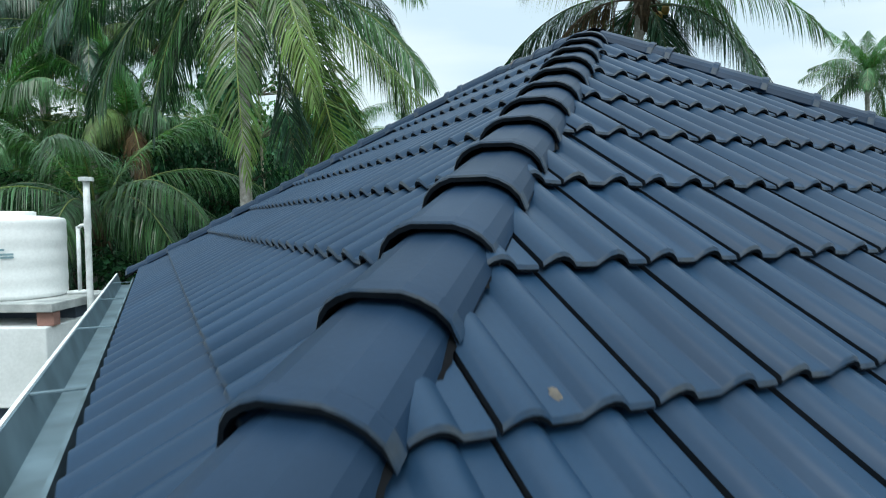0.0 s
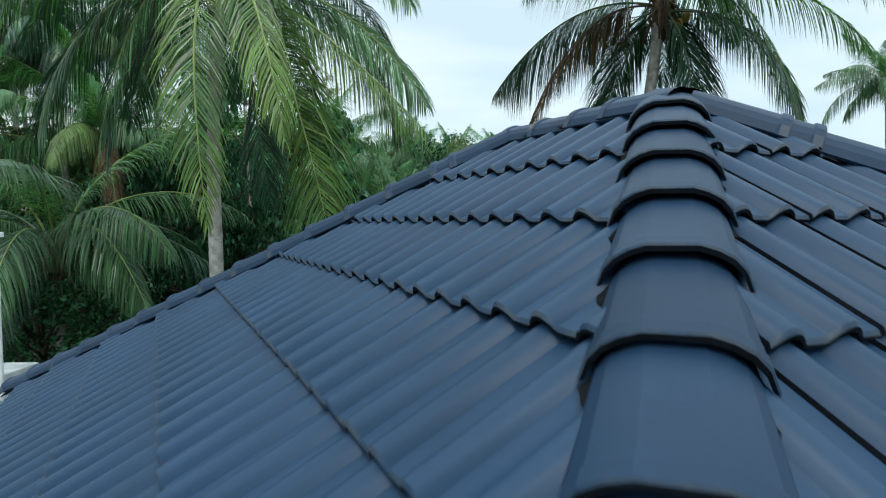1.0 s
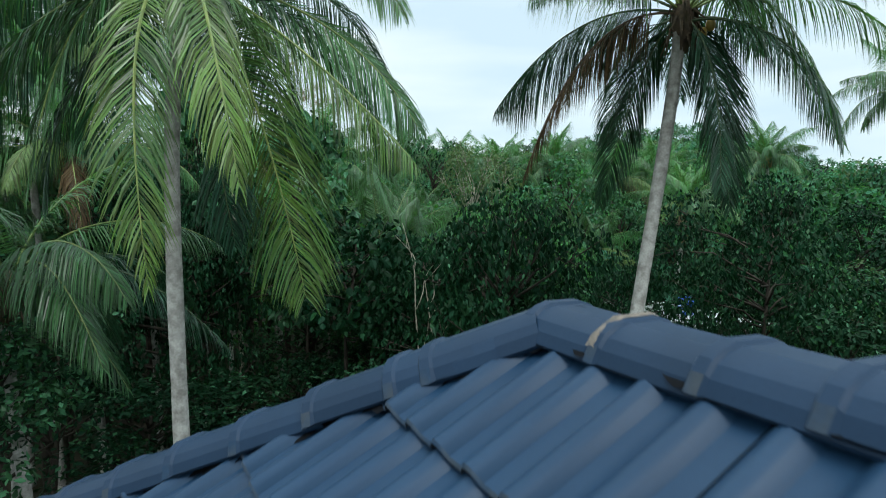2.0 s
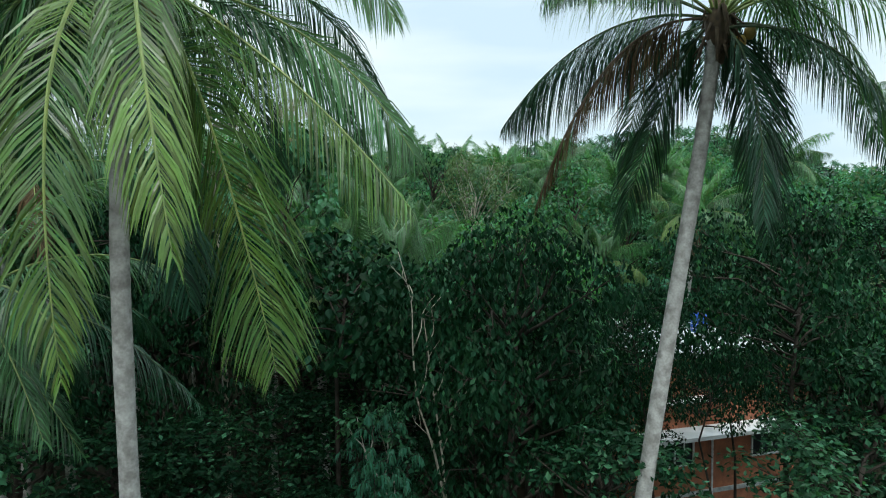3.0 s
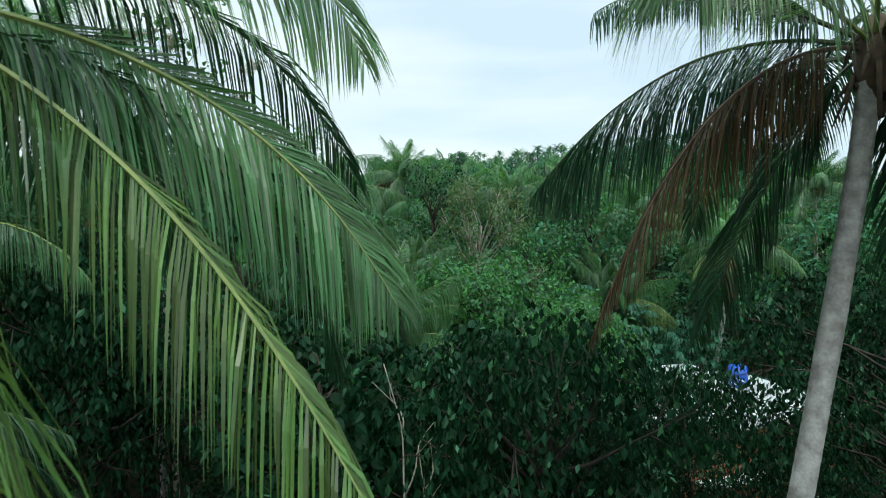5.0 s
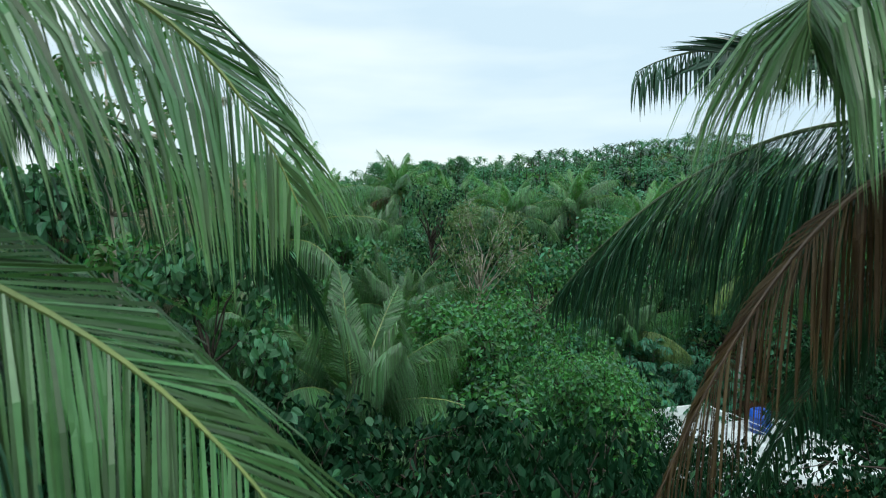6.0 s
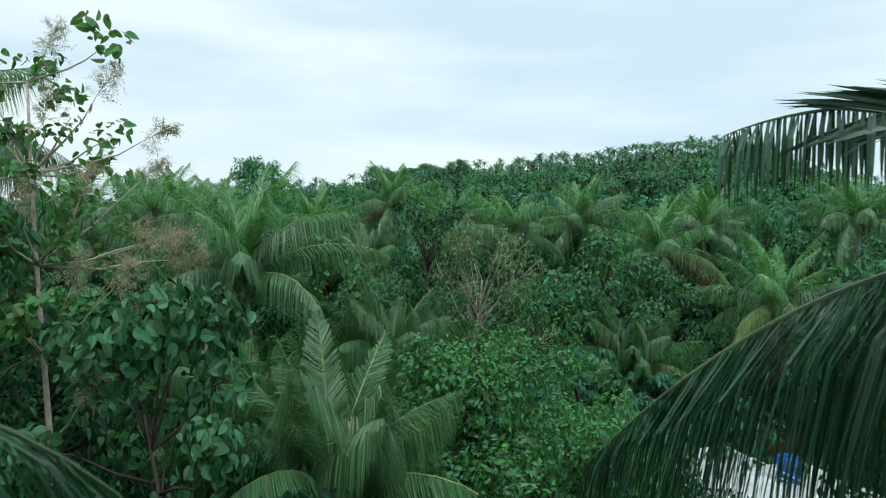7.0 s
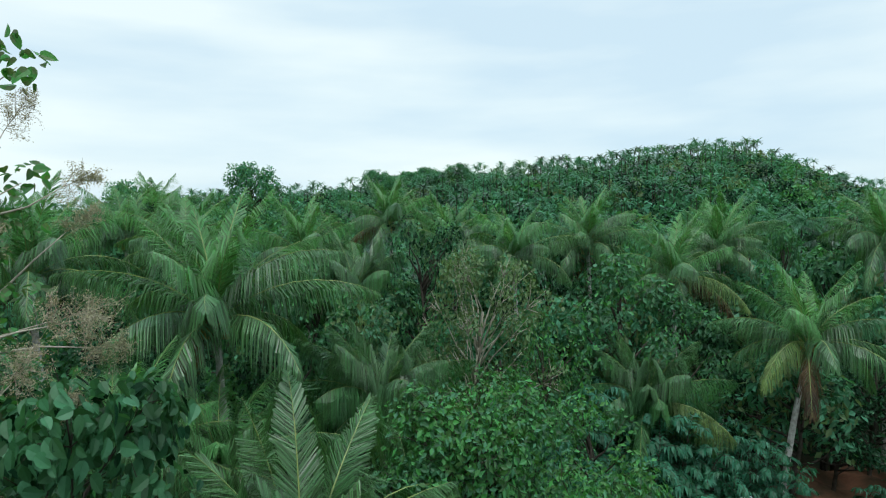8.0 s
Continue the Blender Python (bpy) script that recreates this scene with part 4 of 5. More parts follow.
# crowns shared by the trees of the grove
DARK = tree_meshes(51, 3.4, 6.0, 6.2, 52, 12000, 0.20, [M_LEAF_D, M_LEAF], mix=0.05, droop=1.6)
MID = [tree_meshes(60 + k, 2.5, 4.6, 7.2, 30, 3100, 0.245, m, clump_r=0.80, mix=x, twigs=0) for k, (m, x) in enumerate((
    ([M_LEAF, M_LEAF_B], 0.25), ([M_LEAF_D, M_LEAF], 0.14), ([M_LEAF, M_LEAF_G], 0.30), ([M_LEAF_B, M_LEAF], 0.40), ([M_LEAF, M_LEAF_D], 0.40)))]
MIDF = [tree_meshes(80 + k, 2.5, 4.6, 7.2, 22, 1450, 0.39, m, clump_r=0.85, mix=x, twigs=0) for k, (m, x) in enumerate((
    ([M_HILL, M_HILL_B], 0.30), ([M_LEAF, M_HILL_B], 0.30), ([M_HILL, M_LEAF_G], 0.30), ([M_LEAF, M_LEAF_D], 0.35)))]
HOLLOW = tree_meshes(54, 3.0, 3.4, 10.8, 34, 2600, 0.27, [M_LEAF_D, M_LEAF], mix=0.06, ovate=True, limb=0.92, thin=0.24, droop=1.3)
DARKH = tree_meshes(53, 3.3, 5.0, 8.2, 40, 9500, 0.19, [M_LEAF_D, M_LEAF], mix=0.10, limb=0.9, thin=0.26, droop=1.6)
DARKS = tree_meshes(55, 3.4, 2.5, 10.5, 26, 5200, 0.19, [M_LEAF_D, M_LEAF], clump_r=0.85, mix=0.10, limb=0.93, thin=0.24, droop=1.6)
BARE = tree_meshes(71, 3.2, 5.6, 6.9, 50, 7600, 0.19, [M_LEAF_G, M_LEAF], clump_r=0.8, mix=0.2, sparse=True, limb=0.80, thin=0.62, bark=M_PALE)
BUSH = tree_meshes(72, 3.3, 3.6, 7.5, 46, 9500, 0.23, [M_LEAF_B, M_LEAF], mix=0.35)
VINE = tree_meshes(73, 2.6, 5.5, 7.0, 26, 3000, 0.23, [M_LEAF, M_LEAF_D], clump_r=0.72, mix=0.1, sparse=True, limb=0.9, ovate=True, droop=0.9)



def feather_shrub(seed):
    """A many-stemmed shrub with long compound leaves. The origin is at the foot, the top at 5 m."""
    rng = np.random.default_rng(seed)
    wood, crown = Soup(), Soup()
    for k in range(13):
        a, out = rng.uniform(0, 6.28), rng.uniform(0.2, 1.9)
        top = np.array([math.cos(a) * out, math.sin(a) * out, rng.uniform(3.4, 4.9) - 0.35 * out])
        tube(wood, [(0, 0, 0), top * (0.3, 0.3, 0.45), top * (0.7, 0.7, 0.8), top], [0.05, 0.035, 0.022, 0.008], 5)
        for j in range(17):
            q = 1 - 0.5 * (j / 17) ** 1.4
            frond(crown, rng, top * (q, q, q), j * 137.5 + rng.uniform(-20, 20), 55 - 45 * j / 17, -25 - 25 * j / 17, rng.uniform(0.75, 1.15), n=11, leaf=0.30, width=0.085, hang=0.4, segs=2, r0=0.008, twist=0.3, sweep=0.5)
    return wood.mesh("trunk", [M_WOOD], True), crown.mesh("crown", [M_WOOD, M_LEAF_C])


FEATHER = feather_shrub(91)
SKYTREE = tree_meshes(92, 3.0, 4.2, 7.0, 60, 3600, 0.34, [M_HILL, M_HILL_B], clump_r=0.7, mix=0.3, twigs=0)

TREE_TALL = {id(DARK): 12.2, id(HOLLOW): 14.2, id(BARE): 12.5, id(DARKH): 13.0, id(DARKS): 13.0, id(BUSH): 11.1, id(VINE): 12.5, id(FEATHER): 5.0, id(SKYTREE): 11.4}
taken = []


def tree_to(meshes, r, f, top, label, wide=1.0, tall=11.8, turn=0.0, name="broadleaf_tree"):
    """A tree on the land at (r, f) whose crown reaches the height top."""
    g = float(ground_z(r, f)) - 0.05
    k = (top - g) / TREE_TALL.get(id(meshes), tall)
    taken.append((r, f, 2.0))
    return plant_tree(meshes, r, f, name, label, "tree", "grove trees", turn, (wide, wide, k))


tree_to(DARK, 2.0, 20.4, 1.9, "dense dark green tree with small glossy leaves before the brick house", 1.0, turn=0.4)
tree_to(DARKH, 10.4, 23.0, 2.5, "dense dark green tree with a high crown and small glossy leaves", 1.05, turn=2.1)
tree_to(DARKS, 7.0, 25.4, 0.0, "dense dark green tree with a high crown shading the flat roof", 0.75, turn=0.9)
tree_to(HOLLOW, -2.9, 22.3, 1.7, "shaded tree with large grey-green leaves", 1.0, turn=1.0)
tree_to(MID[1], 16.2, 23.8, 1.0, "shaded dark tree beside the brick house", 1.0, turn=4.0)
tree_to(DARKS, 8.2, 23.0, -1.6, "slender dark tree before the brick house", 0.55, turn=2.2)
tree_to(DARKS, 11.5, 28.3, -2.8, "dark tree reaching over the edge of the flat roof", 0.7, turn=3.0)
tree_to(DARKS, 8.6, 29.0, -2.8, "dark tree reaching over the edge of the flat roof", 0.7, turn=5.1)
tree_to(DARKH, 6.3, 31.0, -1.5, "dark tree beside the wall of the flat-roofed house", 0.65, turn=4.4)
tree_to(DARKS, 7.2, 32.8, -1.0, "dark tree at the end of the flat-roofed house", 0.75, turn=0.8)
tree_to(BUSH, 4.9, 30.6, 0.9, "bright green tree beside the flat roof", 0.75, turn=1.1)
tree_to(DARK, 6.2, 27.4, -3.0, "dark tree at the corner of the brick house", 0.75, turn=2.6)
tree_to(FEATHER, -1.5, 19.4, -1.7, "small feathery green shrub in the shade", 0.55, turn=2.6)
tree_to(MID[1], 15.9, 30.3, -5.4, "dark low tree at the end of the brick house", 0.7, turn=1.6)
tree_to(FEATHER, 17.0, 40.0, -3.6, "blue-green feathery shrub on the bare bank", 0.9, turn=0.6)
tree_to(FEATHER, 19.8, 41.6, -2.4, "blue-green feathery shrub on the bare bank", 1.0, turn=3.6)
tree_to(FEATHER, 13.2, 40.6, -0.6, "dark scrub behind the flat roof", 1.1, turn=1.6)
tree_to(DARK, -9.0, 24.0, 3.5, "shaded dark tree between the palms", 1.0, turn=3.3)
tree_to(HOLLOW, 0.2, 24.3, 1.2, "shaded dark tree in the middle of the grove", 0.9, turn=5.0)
tree_to(MID[2], -13.2, 27.2, 5.0, "dull green tree behind the tall palm", 1.4, turn=0.3)
tree_to(MID[2], -17.5, 30.0, 5.6, "dull green tree behind the tall palm", 1.5, turn=1.3)
tree_to(MID[0], -9.8, 29.5, 4.4, "leafy green tree behind the tall palm", 1.2, turn=2.3)
tree_to(VINE, -4.9, 24.8, 5.0, "tree with large heart-shaped climbing leaves", 0.95, turn=0.7)
tree_to(VINE, -8.6, 26.0, 6.6, "tree with large heart-shaped climbing leaves", 1.0, turn=2.7)
tree_to(BARE, 2.0, 41.6, 6.0, "grey-olive tree with sparse leaves and pale bare branches", 1.0)
tree_to(MID[3], 4.8, 41.0, 3.4, "bright green narrow tree", 0.75)
tree_to(MID[0], 8.7, 44.2, 5.6, "rounded green tree with small leaves over a dark hollow", 1.25)
tree_to(BUSH, 1.6, 34.8, 2.1, "broad bright green shrub", 1.0)
tree_to(FEATHER, 7.8, 41.0, 1.3, "blue-green feathery shrub behind the flat roof", 1.5)
tree_to(FEATHER, 9.7, 41.4, 0.3, "blue-green feathery shrub behind the flat roof", 1.4, turn=2.0)
tree_to(FEATHER, 11.5, 42.3, 0.6, "blue-green feathery shrub behind the flat roof", 1.1)
tree_to(FEATHER, 4.6, 36.2, 0.9, "blue-green feathery shrub beside the flat roof", 1.0)
tree_to(MID[1], -19.2, 56.4, 8.4, "dark round tree in the palm grove", 1.5)
tree_to(MID[4], -0.4, 47.4, 7.4, "tall green tree in the palm grove", 0.95)
tree_to(MID[2], -2.8, 41.2, 4.0, "small green tree between palms", 0.8)
tree_to(MID[0], 12.2, 46.0, 3.6, "green tree behind the flat roof", 1.0)

# low trees added so their near-black leaves fill the shaded understory
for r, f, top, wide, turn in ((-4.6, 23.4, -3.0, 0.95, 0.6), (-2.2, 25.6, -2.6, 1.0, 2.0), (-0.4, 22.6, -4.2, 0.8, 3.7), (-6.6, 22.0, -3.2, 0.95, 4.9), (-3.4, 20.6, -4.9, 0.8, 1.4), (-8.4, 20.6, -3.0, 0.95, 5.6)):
    tree_to(MID[1], r, f, top, "low added tree, grove shade put into its dark leaf colour", wide, turn=turn)
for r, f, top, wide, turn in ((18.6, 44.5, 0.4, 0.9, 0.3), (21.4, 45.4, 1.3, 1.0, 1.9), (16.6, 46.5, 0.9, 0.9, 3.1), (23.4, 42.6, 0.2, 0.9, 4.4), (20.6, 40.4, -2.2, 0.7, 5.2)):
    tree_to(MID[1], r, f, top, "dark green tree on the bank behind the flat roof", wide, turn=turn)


def teak_tree():
    """A tall thin tree with large leaves and feathery dry flower sprays at the branch ends."""
    rng = np.random.default_rng(17)
    g = float(ground_z(-7.7, 26.4)) - 0.05
    tree = tagged(empty("teak_tree", at(-7.7, 26.4, g)), "tall thin tree with drooping large leaves and pinkish-grey dry flower sprays", "tree", "grove trees")
    o = np.array(tree.location)
    place = lambda r, f, z: np.array(at(r, f, z)) - o
    axis = np.array([place(-7.7 + 0.15 * math.sin(q * 5), 26.4 - 0.2 * q, g + (9.4 - g) * q) for q in np.linspace(0, 1, 12)])
    s = Soup()
    tube(s, axis, np.linspace(0.13, 0.025, 12), 8)
    part("trunk", s.mesh("trunk", [M_PALE], True), tree)

    def branch(end, rise):
        root = min(range(4, 12), key=lambda k: abs(axis[k, 2] - (end[2] - rise)))
        s = Soup()
        m = (axis[root] + end) / 2 + np.array([0, 0, -0.12])
        tube(s, [axis[root], (axis[root] + m) / 2, m, (m + end) / 2 + rng.normal(0, 0.04, 3), end], [0.035, 0.028, 0.022, 0.015, 0.007], 5)
        part("limb", s.mesh("limb", [M_PALE], True), tree)
        return unit(end - m)

    for r, f, z, size in ((-6.55, 26.35, 9.15, 0.50), (-5.3, 25.8, 8.2, 0.45), (-6.0, 27.0, 7.5, 0.42), (-5.65, 25.9, 6.1, 0.75), (-5.0, 24.9, 6.2, 0.75), (-4.5, 24.9, 5.9, 0.6), (-5.5, 24.8, 5.4, 0.7), (-7.5, 26.2, 9.9, 0.50), (-7.3, 25.8, 8.5, 0.50), (-6.5, 25.6, 7.1, 0.50),
                          (-7.5, 25.5, 6.7, 0.50), (-6.6, 25.4, 5.4, 0.50), (-5.3, 25.3, 4.9, 0.42), (-8.4, 26.0, 9.2, 0.50), (-8.3, 25.6, 7.6, 0.50), (-6.2, 25.0, 3.4, 0.5), (-8.6, 25.6, 5.6, 0.5)):
        c = place(r, f, z)
        size *= 1.2
        d = branch(c, 0.9)
        s = Soup()
        tube(s, [c, c + d * size * 0.6, c + d * size * 1.2], [0.007, 0.005, 0.002], 4)
        tips = []
        for k in range(26):
            b0 = c + d * size * 1.15 * (k / 26)
            e = b0 + unit(d * 0.6 + rng.normal(0, 0.75, 3)) * size * rng.uniform(0.4, 0.85) * (1.05 - 0.5 * k / 26)
            tube(s, [b0, e], [0.005, 0.002], 3)
            for _ in range(4):
                h = b0 + (e - b0) * rng.uniform(0.35, 1)
                q = h + unit(rng.normal(0, 1, 3)) * size * rng.uniform(0.1, 0.3)
                tube(s, [h, q], [0.0035, 0.0016], 3)
                tips += [h, q, (h + q) / 2]
        tips = np.repeat(np.array(tips), 2, 0)
        v, f4 = leaf_cloud(rng, tips, np.full(len(tips), 0.07), 1500, 0.030)
        s.add(v, (f4, 0))
        part("flower_spray", s.mesh("flower_spray", [M_LEAF_P]), tree, "feathery dry flower spray")
    for r, f, z, n, size in ((-6.37, 26.46, 10.2, 16, 0.34), (-7.7, 26.2, 9.4, 26, 0.3), (-8.2, 26.0, 8.4, 34, 0.32), (-7.0, 26.2, 8.7, 26, 0.28), (-6.2, 26.2, 8.3, 14, 0.30), (-7.4, 25.9, 7.6, 34, 0.3), (-6.5, 26.1, 7.7, 22, 0.26),
                             (-8.3, 25.7, 6.6, 40, 0.32), (-7.0, 25.8, 6.2, 34, 0.3), (-6.2, 25.8, 6.7, 18, 0.25), (-7.8, 25.6, 4.9, 40, 0.34), (-6.7, 25.6, 4.5, 36, 0.32), (-5.9, 25.6, 5.5, 16, 0.26), (-8.8, 26.2, 9.6, 30, 0.3)):
        c = place(r, f, z)
        branch(c, 0.7)
        s = Soup()
        v, f4 = leaf_cloud(rng, c + rng.normal(0, 0.25, (5, 3)), np.full(5, 0.28), int(n * 2.3), size * 0.68, ovate=True)
        s.add(v, (f4[: len(f4) * 2 // 3], 0), (f4[len(f4) * 2 // 3:], 1))
        part("foliage", s.mesh("foliage", [M_LEAF_B, M_LEAF_G]), tree)


teak_tree()
taken.append((-7.7, 26.4, 2.0))

# ================= the grove of palms =================
for r, f, z, crown, turn, scale, lean in (
        (-6.6, 35.4, 4.4, 1, 0.8, 1.12, (0.5, 0.4)), (4.4, 49.6, 5.4, 2, 1.2, 0.92, (0.5, 0.4)), (12.6, 48.2, 4.3, 0, 2.0, 0.95, (0.3, 0.5)),
        (15.3, 40.8, 2.4, 0, 0.4, 0.92, (-1.4, 0.2)), (-7.4, 51.2, 5.4, 1, 2.4, 1.0, (0.4, 0.6)), (9.3, 53.2, 5.9, 1, 0.1, 0.95, (0.5, 0.6)), (21.7, 62.2, 5.8, 0, 1.1, 1.0, (0.5, 0.6)),
        (-20.8, 61.4, 7.6, 1, 1.9, 1.0, (0.5, 0.6)), (-7.9, 31.6, 0.9, 1, 0.3, 0.92, (0.4, 0.4)), (-5.7, 33.0, 0.5, 2, 1.3, 0.85, (0.3, 0.3)), (-14.2, 38.0, 5.6, 0, 0.6, 1.0, (0.5, 0.6)), (-17.0, 50.0, 6.6, 2, 0.9, 1.0, (0.5, 0.6)), (22.8, 33.0, 7.6, 2, 0.9, 0.9, (0.5, 0.6)),
        (-14.0, 24.0, 7.2, 3, 0.2, 1.1, (0.5, 0.6)), (-12.6, 28.6, 8.4, 0, 1.2, 1.1, (0.5, 0.6)), (-17.8, 27.0, 9.6, 3, 2.0, 1.15, (0.5, 0.6)), (-15.5, 21.0, 3.4, 2, 0.7, 1.0, (0.5, 0.6)),
        (-20.0, 31.0, 8.0, 2, 2.8, 1.1, (0.5, 0.6)), (-11.5, 22.5, 3.8, 0, 1.5, 0.95, (0.5, 0.6)), (-22.0, 26.0, 6.5, 0, 0.5, 1.1, (0.5, 0.6)), (25.0, 50.0, 6.0, 2, 1.6, 1.0, (0.5, 0.6)),
        (18.0, 55.0, 5.5, 1, 1.0, 0.9, (0.5, 0.6)), (-12.0, 46.0, 6.0, 2, 0.3, 0.95, (0.5, 0.6)), (1.0, 55.5, 6.0, 0, 0.9, 0.9, (0.5, 0.6)), (-3.0, 57.0, 7.2, 1, 2.2, 0.95, (0.5, 0.6))):
    grove_palm(r, f, z, crown, turn, scale, lean=lean)
    taken.append((r, f, 1.4))
for r, f, z, turn, scale, label in ((-2.4, 28.6, -0.4, 0.2, 1.05, "young coconut palm with upright yellow-green leaves"), (-4.0, 47.8, 3.6, 1.0, 0.85, "young coconut palm with upright leaves"),
                                    (9.4, 42.6, -0.6, 1.5, 0.8, "young coconut palm half hidden in the scrub"), (-1.7, 38.0, 0.9, 2.2, 0.8, "young coconut palm with upright leaves")):
    grove_palm(r, f, z, 4, turn, scale, label, (0.2, 0.1))
    taken.append((r, f, 1.6))


def canopy_top(r, f):
    """Usual height of the leaf roof over the grove."""
    return np.interp(f, [15, 18, 22, 26, 32, 40, 50, 62], [-4.5, -2.5, -0.5, -1.0, -0.2, 2.4, 5.0, 7.0]) + np.interp(r / f, [-0.6, -0.3, 0.1], [2.5, 0.8, 0])


HUT = (8.0, 17.5, 30.5, 41.0)   # plot of the brick house: r from, to, f from, to
fill = random.Random(5)
f = 17.0
while f < 60:
    r = -0.80 * f - 5
    while r < 0.80 * f + 5:
        rr, ff = r + fill.uniform(-1, 1), f + fill.uniform(-1, 1)
        r += fill.uniform(2.7, 3.9)
        if HUT[0] - 2.0 < rr < HUT[1] + 5.5 and HUT[2] - 2.0 < ff < HUT[3] + 1.0:
            continue
        if ff < 22.5 and -6.5 < rr < 1:
            continue
        if ff < 32 and 0.34 < (rr - 0.1) / (ff - 4.6) < 0.60:      # the clearing before the brick house
            continue
        if -1.5 < rr < 5.5 and 36.5 < ff < 43:
            continue
        if any((rr - a) ** 2 + (ff - b) ** 2 < c * c for a, b, c in taken):
            continue
        top = float(canopy_top(rr, ff)) + fill.uniform(-1.6, 1.2)
        kind = (fill.choice([MID[1], MID[4], MID[1]]) if ff < 25 else fill.choice(MID if ff < 40 else MIDF))
        tree_to(kind, rr, ff, top, "leafy tree standing close among the palms", fill.uniform(0.8, 1.15), turn=fill.uniform(0, 6.28))
    f += fill.uniform(2.8, 3.4)


def ribbon_leaf(soup, rng, az, e0, e1, length, width):
    """A feather leaf seen from far off: a tapered folded ribbon that bends down."""
    q = np.linspace(0, 1, 6)
    el = np.radians(e0 + (e1 - e0) * q)
    a = radians(az)
    d = np.stack([math.cos(a) * np.cos(el), math.sin(a) * np.cos(el), np.sin(el)], 1)
    c = np.concatenate([np.zeros((1, 3)), np.cumsum((d[1:] + d[:-1]) / 2, 0)]) * (length / 5)
    lat = np.array([-math.sin(a), math.cos(a), 0])
    w = width * np.array([0.25, 0.9, 1.0, 0.9, 0.65, 0.05])[:, None] * rng.uniform(0.75, 1.2, (6, 1))
    v = np.concatenate([c + lat * w - np.array([0, 0, 0.6]) * w, c, c - lat * w - np.array([0, 0, 0.6]) * w])
    i = np.arange(5)
    soup.add(v, (np.concatenate([np.stack([i, i + 1, i + 7, i + 6], 1), np.stack([i + 6, i + 7, i + 13, i + 12], 1)]), 0))


def far_forest():
    """Hundreds of trees on the hill, too many to count: palms and round crowns in one mesh."""
    rng = np.random.default_rng(7)
    soup = Soup()
    protos, near = [], []
    for k in range(9):
        s = Soup()
        many = (16, 14, 17, 15, 16, 18, 19, 17, 20)[k]
        for j in range(many):
            az, q = j * 137.5 + rng.uniform(-20, 20), j / many
            if k < 6:
                ribbon_leaf(s, rng, az, 78 - 80 * q, 5 - 95 * q, 3.8 * rng.uniform(0.7, 1.1), 0.31)
                continue
            frond(s, rng, (0, 0, 0), az, 84 - 80 * q, 40 - 122 * q, 3.7 * rng.uniform(0.8, 1.1), n=15, leaf=1.15, width=0.16, hang=0.9, segs=2, r0=0, blade=0, twist=0.3)
        tube(s, [(0, 0, -9), (0.1, 0, -4), (0, 0, 0)], [0.15, 0.12, 0.10], 4, 3)
        (protos if k < 6 else near).append((np.concatenate(s.v), s.p))
    rounds, thin, low = [], [], []
    for k in range(7):
        c = clumps(rng, 14, 2.9, 5.2, -6.2)
        v, f = leaf_cloud(rng, c, np.full(14, 1.2) * rng.uniform(0.6, 1.35, 14), 330, 0.58)
        rounds.append((v.reshape(-1, 3), [(f, 0)]))
        v, f = leaf_cloud(rng, c, np.full(14, 1.2) * rng.uniform(0.6, 1.35, 14), 124, 0.90)
        thin.append((v.reshape(-1, 3), [(f, 0)]))
        v, f = leaf_cloud(rng, c, np.full(14, 1.2) * rng.uniform(0.6, 1.35, 14), 56, 1.15)
        low.append((v.reshape(-1, 3), [(f, 0)]))
    f = 58.0
    while f < 216:
        step = 3.5 + f * 0.006 if f < 115 else 3.3
        half_l, half_r = 0.77 * f + 6, 0.77 * f + 6
        r = -half_l + rng.uniform(0, step)
        while r < half_r:
            rr, ff = r + rng.uniform(-1.4, 1.4), f + rng.uniform(-1.4, 1.4)
            g = float(ground_z(rr, ff))
            crestward = ff > 115 and -0.05 < rr / ff < 0.43 + 0.04 * math.sin(ff)
            palm = rng.random() < (0.60 if crestward else 0.34 if ff < 100 else 0.2)
            v, p = near[rng.integers(3)] if palm and ff < 95 else (protos if palm else rounds if ff < 100 else thin)[rng.integers(6)]
            sc = rng.uniform(0.8, 1.1) * ((0.98 if ff < 95 else rng.uniform(0.40, 0.58)) if palm else rng.uniform(0.75, 1.4))
            h = rng.uniform(7.0, 9.6) + (0.7 if palm else 0)
            a = rng.uniform(0, 6.28)
            ca, sa = math.cos(a), math.sin(a)
            o = at(rr, ff, g + h)
            vv = v @ np.array([[ca, sa, 0], [-sa, ca, 0], [0, 0, 1]]) * sc + np.array(o)
            tone = (rng.choice([0, 1, 2], p=[0.60, 0.12, 0.28]) if palm else rng.choice([4, 5, 6, 7], p=[0.48, 0.24, 0.18, 0.10]))
            soup.add(vv, *[(idx, 3 if m == 3 else tone) for idx, m in p])
            if palm and ff > 95:
                v, p = low[rng.integers(3)]
                vv = v @ np.array([[ca, sa, 0], [-sa, ca, 0], [0, 0, 1]]) * 1.25 + np.array(at(rr, ff, g + h - 2.2))
                soup.add(vv, *[(idx, 4 if rng.random() < 0.7 else 5) for idx, m in p])
            r += step * rng.uniform(0.75, 1.25)
        f += step * 0.92
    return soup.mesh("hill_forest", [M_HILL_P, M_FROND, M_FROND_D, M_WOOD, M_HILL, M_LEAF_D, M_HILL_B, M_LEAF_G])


tagged(part("hill_forest", far_forest()), "dense mixed forest of coconut palms and broad-leaved trees covering the hill", "forest", kind="stuff")

